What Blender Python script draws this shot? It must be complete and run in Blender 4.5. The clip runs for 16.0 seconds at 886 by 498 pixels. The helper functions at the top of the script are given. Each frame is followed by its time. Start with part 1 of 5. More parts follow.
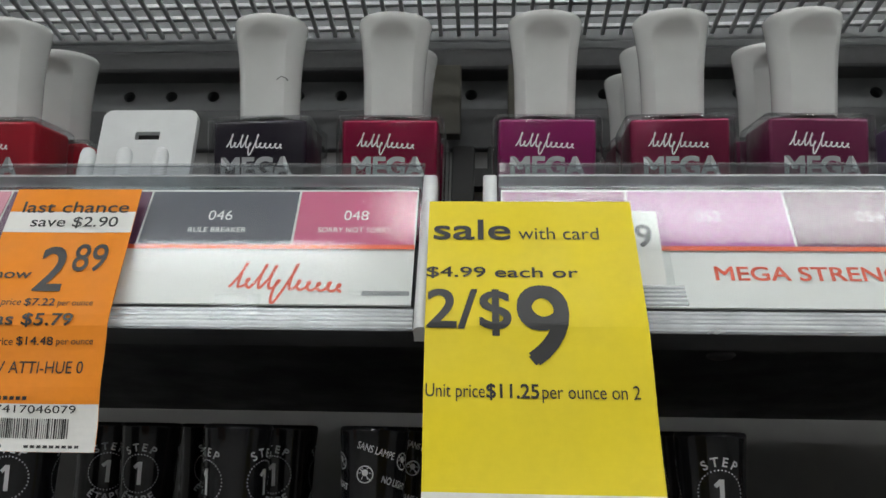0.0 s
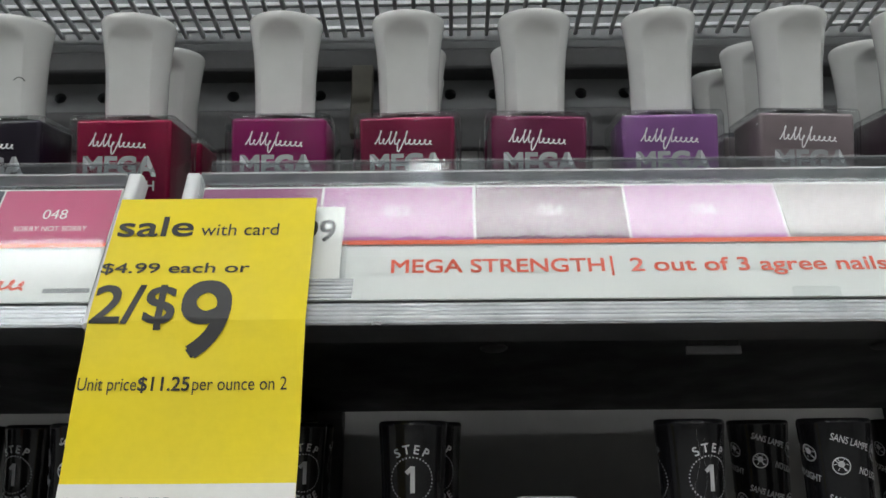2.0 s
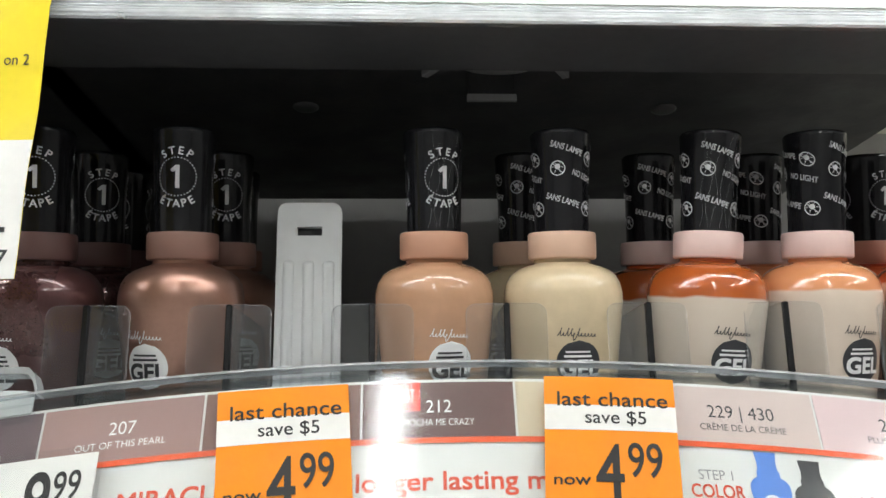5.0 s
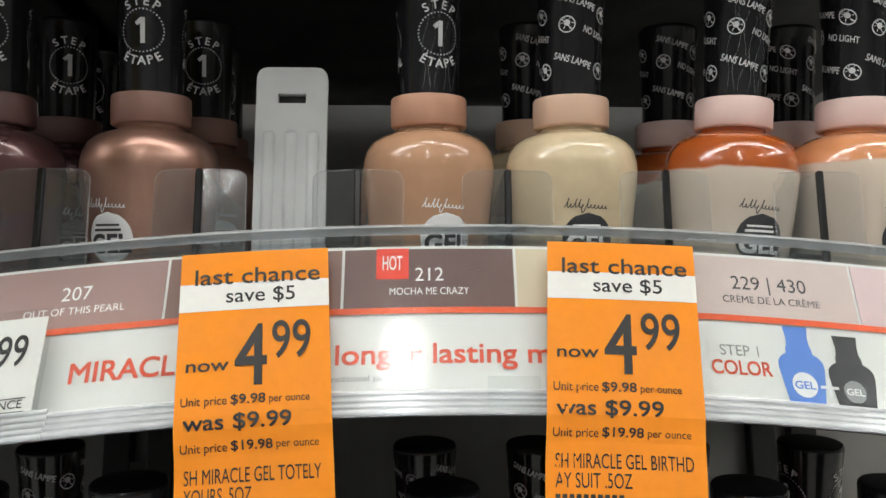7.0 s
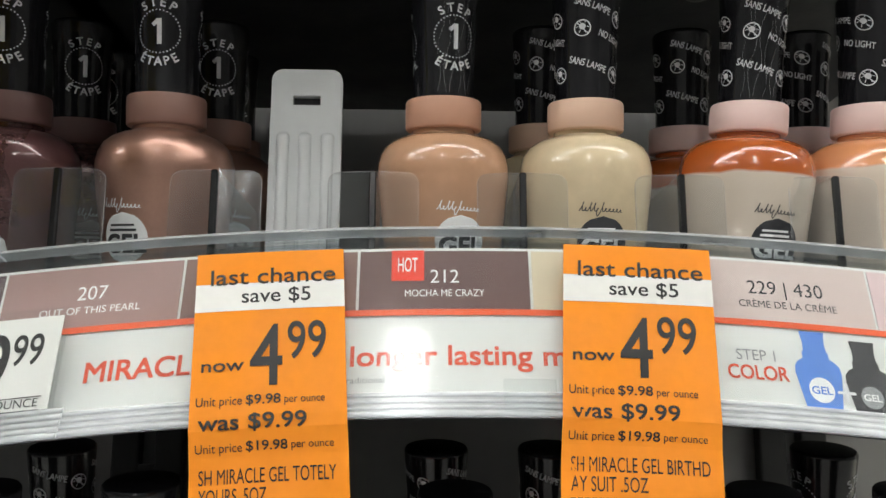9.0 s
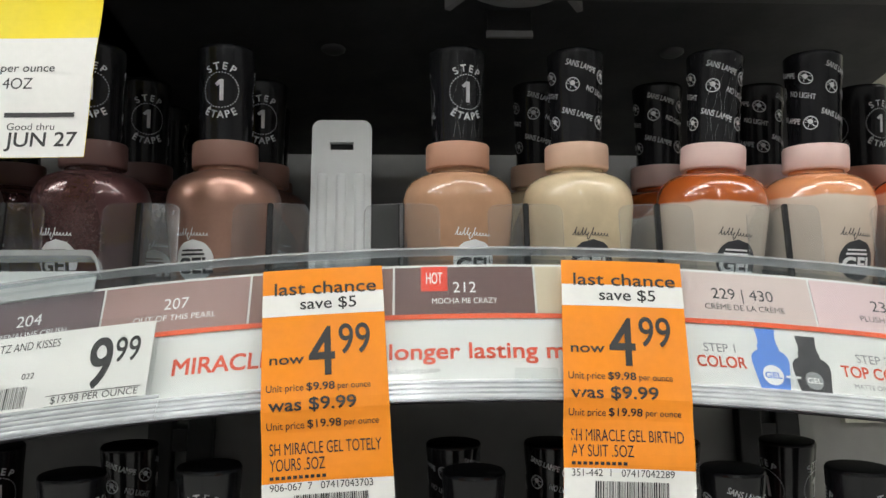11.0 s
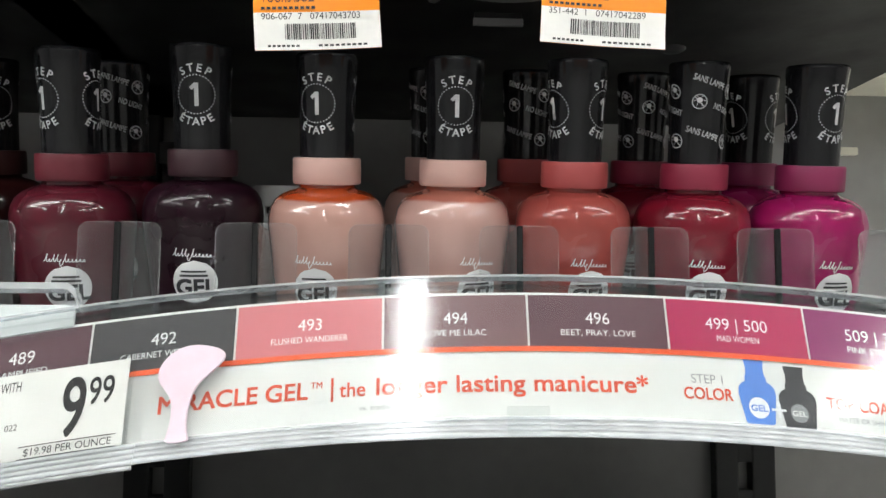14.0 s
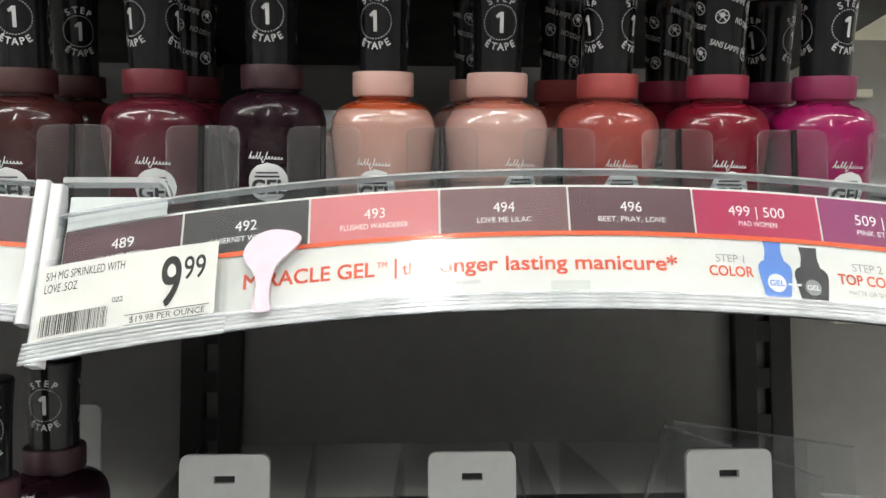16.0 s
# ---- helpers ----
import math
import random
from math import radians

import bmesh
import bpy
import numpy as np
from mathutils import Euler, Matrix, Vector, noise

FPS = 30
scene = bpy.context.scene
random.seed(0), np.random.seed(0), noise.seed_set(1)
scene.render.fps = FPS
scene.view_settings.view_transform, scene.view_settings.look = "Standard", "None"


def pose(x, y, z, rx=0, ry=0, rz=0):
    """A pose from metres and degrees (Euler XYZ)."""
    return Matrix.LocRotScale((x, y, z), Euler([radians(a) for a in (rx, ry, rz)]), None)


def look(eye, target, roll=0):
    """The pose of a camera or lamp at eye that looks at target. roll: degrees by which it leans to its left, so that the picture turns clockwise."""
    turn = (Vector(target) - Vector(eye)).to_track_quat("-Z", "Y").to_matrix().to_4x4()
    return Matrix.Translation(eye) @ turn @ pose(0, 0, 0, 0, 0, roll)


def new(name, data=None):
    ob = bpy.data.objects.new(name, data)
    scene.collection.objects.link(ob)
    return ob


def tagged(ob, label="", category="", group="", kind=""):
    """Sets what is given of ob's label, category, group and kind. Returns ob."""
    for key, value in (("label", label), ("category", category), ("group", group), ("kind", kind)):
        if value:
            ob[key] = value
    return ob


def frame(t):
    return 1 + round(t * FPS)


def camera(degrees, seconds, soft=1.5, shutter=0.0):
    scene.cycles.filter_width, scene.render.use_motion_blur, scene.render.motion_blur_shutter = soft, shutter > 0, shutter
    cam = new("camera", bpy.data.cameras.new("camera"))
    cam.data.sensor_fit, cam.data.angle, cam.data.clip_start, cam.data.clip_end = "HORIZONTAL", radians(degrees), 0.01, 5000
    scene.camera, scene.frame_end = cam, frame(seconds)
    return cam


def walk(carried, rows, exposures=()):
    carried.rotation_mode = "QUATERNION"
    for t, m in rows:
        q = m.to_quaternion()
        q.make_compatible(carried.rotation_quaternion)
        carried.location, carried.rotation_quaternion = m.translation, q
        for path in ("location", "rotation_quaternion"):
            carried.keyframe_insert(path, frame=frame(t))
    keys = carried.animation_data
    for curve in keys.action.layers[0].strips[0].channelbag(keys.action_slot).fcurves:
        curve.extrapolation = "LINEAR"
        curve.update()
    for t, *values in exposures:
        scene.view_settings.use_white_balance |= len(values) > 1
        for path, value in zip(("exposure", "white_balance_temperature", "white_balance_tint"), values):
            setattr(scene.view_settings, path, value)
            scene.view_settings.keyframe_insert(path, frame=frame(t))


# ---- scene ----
cam = camera(57.0, 16.0)
PATH = [
    (0, (0.00263, 0.00163, 1.34091), (-0.02630, 0.46624, 1.52340), 1.56),
    (0.5, (0.02174, 0.00292, 1.34022), (-0.00109, 0.46897, 1.51987), 1.06),
    (1, (0.04007, 0.00741, 1.34090), (0.02447, 0.47377, 1.52052), 0.44),
    (1.5, (0.05710, 0.00168, 1.34409), (0.04845, 0.46778, 1.52486), -0.09),
    (2, (0.06641, -0.00006, 1.33849), (0.06220, 0.46497, 1.52215), -0.30),
    (2.5, (0.08864, -0.00729, 1.33538), (0.09163, 0.45703, 1.52086), -0.68),
    (3, (0.09500, -0.00790, 1.32781), (0.10917, 0.45704, 1.51118), -0.84),
    (3.5, (0.10749, -0.00873, 1.32636), (0.12813, 0.45674, 1.50778), -1.37),
    (4, (0.10846, -0.00778, 1.31571), (0.13170, 0.46365, 1.48069), -1.47),
    (4.5, (0.10865, -0.01186, 1.29754), (0.12674, 0.46712, 1.43984), -0.75),
    (5, (0.11684, -0.00997, 1.28967), (0.14288, 0.47658, 1.40189), -0.83),
    (5.2, (0.11781, -0.01020, 1.28688), (0.14303, 0.47804, 1.39172), -0.79),
    (7.5, (0.12346, 0.02127, 1.27147), (0.13994, 0.51373, 1.35643), -0.12),
    (8, (0.12410, 0.02304, 1.27077), (0.13920, 0.51526, 1.35734), 0.20),
    (8.5, (0.12167, 0.02098, 1.27073), (0.13741, 0.51320, 1.35720), 0.40),
    (9, (0.11999, 0.01541, 1.27196), (0.13558, 0.50720, 1.36087), 0.15),
    (9.2, (0.11828, 0.01023, 1.27306), (0.13136, 0.50170, 1.36407), 0.11),
    (11.3, (0.11156, -0.02094, 1.25692), (0.13591, 0.46453, 1.37411), -0.87),
    (11.5, (0.11686, -0.02024, 1.25696), (0.14526, 0.46594, 1.37020), -0.97),
    (12, (0.11615, -0.02031, 1.23758), (0.15645, 0.47050, 1.32404), -1.09),
    (12.5, (0.10388, -0.02826, 1.21245), (0.14729, 0.46611, 1.27337), -0.80),
    (13, (0.10455, -0.02926, 1.20234), (0.14601, 0.46643, 1.25303), -0.53),
    (13.5, (0.10549, -0.02194, 1.18114), (0.14110, 0.47485, 1.22509), 0.24),
    (14, (0.11056, -0.01743, 1.17799), (0.14418, 0.47972, 1.21931), 0.19),
    (14.5, (0.11369, -0.02537, 1.17271), (0.14603, 0.47166, 1.21647), -0.02),
    (15, (0.11091, -0.02773, 1.17065), (0.13999, 0.46909, 1.21884), -0.05),
    (15.5, (0.11006, -0.03129, 1.16215), (0.13485, 0.46587, 1.20918), -0.16),
    (16, (0.09952, -0.03971, 1.15117), (0.12347, 0.45869, 1.18308), -0.14),
]
walk(cam, [(t, look(eye, target, roll)) for t, eye, target, roll in PATH], exposures=[
    (0.0, -0.22, 6400, 10), (2.5, -0.06, 6350, 10), (3.5, 0.10, 6350, 10), (4.3, 0.34, 6400, 10), (5.0, 0.54, 6500, 10), (7.5, 0.32, 6650, 10), (9.0, 0.36, 6600, 10),
    (11.5, 0.33, 6500, 10), (12.5, 0.37, 6400, 10), (14.5, 0.74, 6550, 10), (16.0, 0.76, 6700, 10)])

# ---- world and lights ----
world = bpy.data.worlds.new("store_air")
scene.world = world
world.use_nodes = True
world.node_tree.nodes["Background"].inputs[0].default_value = (0.9, 0.95, 1.0, 1)
world.node_tree.nodes["Background"].inputs[1].default_value = 0.12
TUBE_POWER = 18.0


# ---- materials ----
def node_mat(name):
    m = bpy.data.materials.new(name)
    m.use_nodes = True
    nt = m.node_tree
    return m, nt, nt.nodes["Principled BSDF"]


def solid(name, col, rough=0.5, metal=0.0, coat=0.0, vary=0.12, scale=300.0, bump=0.0, spec=0.5, fleck=0.0):
    """Surface with two scales of tone variation, a little roughness change and fine relief."""
    m, nt, b = node_mat(name)
    tc = nt.nodes.new("ShaderNodeTexCoord")
    n1 = nt.nodes.new("ShaderNodeTexNoise")
    n1.inputs["Scale"].default_value = scale
    n1.inputs["Detail"].default_value = 4
    n2 = nt.nodes.new("ShaderNodeTexNoise")
    n2.inputs["Scale"].default_value = scale * 0.12
    n2.inputs["Detail"].default_value = 3
    nt.links.new(tc.outputs["Object"], n1.inputs["Vector"])
    nt.links.new(tc.outputs["Object"], n2.inputs["Vector"])
    add = nt.nodes.new("ShaderNodeMath")
    add.operation = "ADD"
    nt.links.new(n1.outputs["Fac"], add.inputs[0])
    nt.links.new(n2.outputs["Fac"], add.inputs[1])
    ramp = nt.nodes.new("ShaderNodeMapRange")
    ramp.inputs["From Min"].default_value = 0.6
    ramp.inputs["From Max"].default_value = 1.4
    ramp.inputs["To Min"].default_value = 1 - vary
    ramp.inputs["To Max"].default_value = 1 + vary
    nt.links.new(add.outputs[0], ramp.inputs["Value"])
    mul = nt.nodes.new("ShaderNodeVectorMath")
    mul.operation = "SCALE"
    mul.inputs[0].default_value = col[:3]
    nt.links.new(ramp.outputs["Result"], mul.inputs["Scale"])
    nt.links.new(mul.outputs["Vector"], b.inputs["Base Color"])
    r2 = nt.nodes.new("ShaderNodeMapRange")
    r2.inputs["From Min"].default_value = 0.3
    r2.inputs["From Max"].default_value = 0.7
    r2.inputs["To Min"].default_value = max(0.02, rough * 0.8)
    r2.inputs["To Max"].default_value = min(1.0, rough * 1.25)
    nt.links.new(n2.outputs["Fac"], r2.inputs["Value"])
    nt.links.new(r2.outputs["Result"], b.inputs["Roughness"])
    b.inputs["Metallic"].default_value = metal
    b.inputs["Specular IOR Level"].default_value = spec
    b.inputs["Coat Weight"].default_value = coat
    b.inputs["Coat Roughness"].default_value = 0.03
    if fleck:
        v = nt.nodes.new("ShaderNodeTexVoronoi")
        v.inputs["Scale"].default_value = 2600.0
        nt.links.new(tc.outputs["Object"], v.inputs["Vector"])
        mr = nt.nodes.new("ShaderNodeMapRange")
        mr.inputs["To Min"].default_value = metal
        mr.inputs["To Max"].default_value = min(1.0, metal + fleck)
        nt.links.new(v.outputs["Color"], mr.inputs["Value"])
        nt.links.new(mr.outputs["Result"], b.inputs["Metallic"])
    if bump:
        bp = nt.nodes.new("ShaderNodeBump")
        bp.inputs["Strength"].default_value = bump
        bp.inputs["Distance"].default_value = 0.0004
        nt.links.new(n1.outputs["Fac"], bp.inputs["Height"])
        nt.links.new(bp.outputs["Normal"], b.inputs["Normal"])
    return m


def clear(name, tint=(0.93, 0.95, 0.96), rough=0.04, ior=1.49, haze=0.0, wave=0.0):
    """Thin clear plastic: see-through, with a Fresnel gloss and a little haze."""
    m = bpy.data.materials.new(name)
    m.use_nodes = True
    nt = m.node_tree
    nt.nodes.clear()
    out = nt.nodes.new("ShaderNodeOutputMaterial")
    tr = nt.nodes.new("ShaderNodeBsdfTransparent")
    tr.inputs[0].default_value = (*tint, 1)
    gl = nt.nodes.new("ShaderNodeBsdfGlossy")
    gl.inputs["Roughness"].default_value = rough
    # gloss after Schlick, alike on both faces of a thin sheet
    fr = nt.nodes.new("ShaderNodeLayerWeight")
    fr.inputs["Blend"].default_value = 0.5
    f0 = ((ior - 1) / (ior + 1)) ** 2
    pw = nt.nodes.new("ShaderNodeMath")
    pw.operation = "POWER"
    pw.inputs[1].default_value = 5.0
    nt.links.new(fr.outputs["Facing"], pw.inputs[0])
    sc = nt.nodes.new("ShaderNodeMath")
    sc.operation = "MULTIPLY_ADD"
    sc.inputs[1].default_value = 1 - f0
    sc.inputs[2].default_value = f0
    nt.links.new(pw.outputs[0], sc.inputs[0])
    mix = nt.nodes.new("ShaderNodeMixShader")
    nt.links.new(sc.outputs[0], mix.inputs[0])
    base = tr
    if haze:
        df = nt.nodes.new("ShaderNodeBsdfDiffuse")
        df.inputs[0].default_value = (0.8, 0.81, 0.82, 1)
        m2 = nt.nodes.new("ShaderNodeMixShader")
        tc = nt.nodes.new("ShaderNodeTexCoord")
        n = nt.nodes.new("ShaderNodeTexNoise")
        n.inputs["Scale"].default_value = 120.0
        nt.links.new(tc.outputs["Object"], n.inputs["Vector"])
        mr = nt.nodes.new("ShaderNodeMapRange")
        mr.inputs["To Min"].default_value = haze * 0.6
        mr.inputs["To Max"].default_value = haze * 1.4
        nt.links.new(n.outputs["Fac"], mr.inputs["Value"])
        nt.links.new(mr.outputs["Result"], m2.inputs[0])
        nt.links.new(tr.outputs[0], m2.inputs[1])
        nt.links.new(df.outputs[0], m2.inputs[2])
        base = m2
    if wave:
        tc2 = nt.nodes.new("ShaderNodeTexCoord")
        n2 = nt.nodes.new("ShaderNodeTexNoise")
        n2.inputs["Scale"].default_value = 60.0
        nt.links.new(tc2.outputs["Object"], n2.inputs["Vector"])
        bp = nt.nodes.new("ShaderNodeBump")
        bp.inputs["Strength"].default_value = wave
        bp.inputs["Distance"].default_value = 0.001
        nt.links.new(n2.outputs["Fac"], bp.inputs["Height"])
        nt.links.new(bp.outputs["Normal"], gl.inputs["Normal"])
        nt.links.new(bp.outputs["Normal"], fr.inputs["Normal"])
    nt.links.new(base.outputs[0], mix.inputs[1])
    nt.links.new(gl.outputs[0], mix.inputs[2])
    nt.links.new(mix.outputs[0], out.inputs[0])
    return m


def settled(name, low, high, level, rough=0.2):
    """Polish whose pigment has settled: one tone under an uneven level, another above it."""
    m, nt, b = node_mat(name)
    tc = nt.nodes.new("ShaderNodeTexCoord")
    sep = nt.nodes.new("ShaderNodeSeparateXYZ")
    n = nt.nodes.new("ShaderNodeTexNoise")
    n.inputs["Scale"].default_value = 110.0
    nt.links.new(tc.outputs["Object"], n.inputs["Vector"])
    nt.links.new(tc.outputs["Object"], sep.inputs[0])
    ma = nt.nodes.new("ShaderNodeMath")
    ma.operation = "MULTIPLY_ADD"
    ma.inputs[1].default_value = 0.0018
    nt.links.new(n.outputs["Fac"], ma.inputs[0])
    nt.links.new(sep.outputs["Z"], ma.inputs[2])
    mr = nt.nodes.new("ShaderNodeMapRange")
    mr.inputs["From Min"].default_value = level + 0.0007
    mr.inputs["From Max"].default_value = level + 0.0014
    nt.links.new(ma.outputs[0], mr.inputs["Value"])
    mix = nt.nodes.new("ShaderNodeMix")
    mix.data_type = "RGBA"
    mix.inputs["A"].default_value = (*low, 1)
    mix.inputs["B"].default_value = (*high, 1)
    nt.links.new(mr.outputs["Result"], mix.inputs["Factor"])
    nt.links.new(mix.outputs["Result"], b.inputs["Base Color"])
    b.inputs["Roughness"].default_value = rough
    b.inputs["Coat Weight"].default_value = 1.0
    b.inputs["Coat Roughness"].default_value = 0.03
    return m


def paint(name, col, shimmer=0.0, rough=0.3):
    return solid(name, col, rough=rough, metal=shimmer * 0.4, coat=0.8, vary=0.10, scale=260.0, fleck=shimmer, spec=0.2)


def glow(name, col, power):
    m = bpy.data.materials.new(name)
    m.use_nodes = True
    nt = m.node_tree
    nt.nodes.clear()
    out = nt.nodes.new("ShaderNodeOutputMaterial")
    e = nt.nodes.new("ShaderNodeEmission")
    e.inputs[0].default_value = (*col, 1)
    e.inputs[1].default_value = power
    nt.links.new(e.outputs[0], out.inputs[0])
    return m


M_CLEAR = clear("clear_acrylic", wave=0.05)
M_COVER = clear("clear_label_cover", tint=(0.97, 0.98, 0.98), rough=0.13, ior=1.46, wave=0.02)
M_COVER_BOWED = clear("clear_bowed_label_cover", tint=(0.97, 0.98, 0.98), rough=0.08, ior=1.47, wave=0.02)
M_TICKET = clear("clear_ticket_sleeve", tint=(0.96, 0.97, 0.97), rough=0.10, ior=1.22, wave=0.02)
M_FLAP = clear("clear_divider_plastic", tint=(0.95, 0.96, 0.965), rough=0.11, ior=1.5, haze=0.02, wave=0.30)
M_RAIL = clear("ridged_rail_acrylic", tint=(0.86, 0.88, 0.90), rough=0.10, ior=1.75, haze=0.36)
M_LIP = clear("smoky_lip_acrylic", tint=(0.74, 0.76, 0.78), rough=0.06, ior=1.49, haze=0.03)
M_CLIP = clear("clip_acrylic", tint=(0.95, 0.96, 0.97), rough=0.08, ior=1.5, haze=0.18)
M_GLASS = clear("bottle_glass", tint=(0.92, 0.93, 0.94), rough=0.03, ior=1.36)
M_WHITE = solid("white_label_print", (0.71, 0.72, 0.70), 0.35, vary=0.03, scale=180)
M_ORANGE_LINE = solid("orange_red_print", (0.80, 0.11, 0.03), 0.4, vary=0.05)
M_RED_INK = solid("orange_red_ink", (0.72, 0.09, 0.04), 0.4, vary=0.05)
M_BLACK_INK = solid("black_ink", (0.018, 0.017, 0.017), 0.5, vary=0.2)
M_GREY_INK = solid("grey_ink", (0.28, 0.29, 0.30), 0.5, vary=0.1)
M_CAP_INK = solid("silver_white_cap_ink", (0.60, 0.60, 0.61), 0.4, vary=0.05)
M_WHITE_INK = solid("white_ink", (0.82, 0.82, 0.82), 0.4, vary=0.03)
M_SILVER = solid("silver_print", (0.62, 0.64, 0.66), 0.25, metal=0.55, vary=0.08)
M_ORANGE = solid("orange_tag_paper", (0.80, 0.242, 0.004), 0.7, vary=0.05, scale=500, bump=0.1)
M_YELLOW = solid("yellow_tag_paper", (0.79, 0.62, 0.012), 0.65, vary=0.04, scale=500, bump=0.1)
M_PAPER = solid("white_tag_paper", (0.73, 0.72, 0.69), 0.7, vary=0.04, scale=500, bump=0.1)
M_PUSHER = solid("pale_grey_plastic", (0.62, 0.635, 0.64), 0.38, vary=0.05, scale=200, bump=0.05)
M_CAP_GREY = solid("satin_silver_grey_cap", (0.60, 0.61, 0.60), 0.24, metal=0.0, coat=0.35, vary=0.05, scale=150)
M_CAP_BLACK = solid("glossy_black_cap", (0.010, 0.010, 0.012), 0.20, coat=0.22, vary=0.3, scale=200, spec=0.35)
M_NECK = solid("dark_neck", (0.03, 0.015, 0.015), 0.4, vary=0.2)
M_BLACK = solid("black_powder_coat", (0.022, 0.022, 0.024), 0.5, vary=0.25, scale=500, bump=0.3)
M_DARKGREY = solid("dark_grey_steel", (0.058, 0.059, 0.062), 0.42, vary=0.15, scale=260, bump=0.1)
M_WALL = solid("grey_back_panel", (0.32, 0.315, 0.31), 0.6, vary=0.08, scale=90, bump=0.15)
M_UPPER = solid("grey_steel_panel", (0.125, 0.13, 0.135), 0.45, vary=0.10, scale=120, bump=0.1)
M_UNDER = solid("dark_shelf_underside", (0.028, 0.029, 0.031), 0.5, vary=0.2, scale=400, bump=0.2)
M_EDGE = solid("black_edge_plastic", (0.010, 0.010, 0.011), 0.25, vary=0.2)
M_BRACKET = solid("grey_bracket_plastic", (0.24, 0.24, 0.245), 0.35, vary=0.08, scale=200)
M_UPRIGHT = solid("black_upright_paint", (0.012, 0.012, 0.013), 0.45, vary=0.2, scale=300, bump=0.1)
M_WIRE = solid("galvanised_wire", (0.46, 0.47, 0.48), 0.35, metal=0.15, vary=0.2)
M_IVORY = solid("ivory_shelf_paint", (0.74, 0.72, 0.63), 0.4, vary=0.05, scale=120)
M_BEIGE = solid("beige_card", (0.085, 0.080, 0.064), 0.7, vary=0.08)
M_ROOM = solid("white_painted_wall", (0.74, 0.74, 0.72), 0.7, vary=0.04, scale=8)
M_AISLE = solid("pale_aisle_wall", (0.38, 0.375, 0.37), 0.7, vary=0.15, scale=4)
M_FLOOR = solid("worn_vinyl_floor", (0.46, 0.45, 0.435), 0.3, vary=0.08, scale=6)
M_PINK = solid("pale_pink_sticker", (0.72, 0.59, 0.67), 0.55, vary=0.07, scale=220)
M_HOT = solid("red_print", (0.78, 0.05, 0.02), 0.4, vary=0.05)
M_BLUE = solid("blue_print", (0.10, 0.24, 0.66), 0.4, vary=0.05)
M_CHAR = solid("charcoal_print", (0.035, 0.035, 0.04), 0.4, vary=0.1)
M_TUBE = glow("fluorescent_diffuser", (0.965, 0.985, 0.965), TUBE_POWER)
M_ENDCAP = solid("white_end_bracket", (0.70, 0.71, 0.72), 0.3, coat=0.4, vary=0.04)


# ---- mesh helpers ----
def mesh_of(name, verts, faces, material, smooth=False):
    me = bpy.data.meshes.new(name)
    me.from_pydata([tuple(v) for v in verts], [], faces)
    me.materials.append(material)
    if smooth:
        me.polygons.foreach_set("use_smooth", [True] * len(me.polygons))
    me.update()
    return me


def add(name, me, parent=None, at=(0, 0, 0), label=""):
    ob = new(name, me)
    ob.location = at
    if parent is not None:
        ob.parent = parent
    if label:
        tagged(ob, label=label)
    return ob


def thing(name, at, label, category, group="", kind=""):
    ob = new(name)
    ob.empty_display_size = 0.01
    ob.location = at
    return tagged(ob, label=label, category=category, group=group, kind=kind)


def box_data(x0, x1, y0, y1, z0, z1, bevel=0.0, seg=2):
    bm = bmesh.new()
    bmesh.ops.create_cube(bm, size=1.0)
    for v in bm.verts:
        v.co = ((x0 + x1) / 2 + v.co.x * (x1 - x0), (y0 + y1) / 2 + v.co.y * (y1 - y0), (z0 + z1) / 2 + v.co.z * (z1 - z0))
    if bevel:
        bmesh.ops.bevel(bm, geom=list(bm.edges), offset=bevel, segments=seg, profile=0.5, affect="EDGES")
    vs = [v.co.copy() for v in bm.verts]
    bm.verts.index_update()
    fs = [tuple(v.index for v in f.verts) for f in bm.faces]
    bm.free()
    return vs, fs


def box(name, x0, x1, y0, y1, z0, z1, material, parent=None, bevel=0.0, label="", seg=2):
    """A block in world metres; under a parent it is given relative to the parent's place."""
    vs, fs = box_data(x0, x1, y0, y1, z0, z1, bevel, seg)
    if parent is not None:
        p = Vector(parent.location)
        q = parent.parent
        while q is not None:
            p += Vector(q.location)
            q = q.parent
        vs = [v - p for v in vs]
    return add(name, mesh_of(name, vs, fs, material), parent, label=label)


def lathe(profile, seg=40):
    vs, fs = [], []
    for r, z in profile:
        for k in range(seg):
            a = 2 * math.pi * k / seg
            vs.append(Vector((r * math.sin(a), -r * math.cos(a), z)))
    for i in range(len(profile) - 1):
        for k in range(seg):
            k2 = (k + 1) % seg
            fs.append((i * seg + k, i * seg + k2, (i + 1) * seg + k2, (i + 1) * seg + k))
    fs.append(tuple(reversed(range(seg))))
    fs.append(tuple((len(profile) - 1) * seg + k for k in range(seg)))
    return vs, fs


def smooth_by_angle(me, deg=35):
    me.polygons.foreach_set("use_smooth", [True] * len(me.polygons))
    bm = bmesh.new()
    bm.from_mesh(me)
    for e in bm.edges:
        e.smooth = not (len(e.link_faces) == 2 and e.calc_face_angle(0) > radians(deg))
    bm.to_mesh(me)
    bm.free()
    return me


# flat artwork in (u, v), later laid on a surface
FONT_CACHE = {}


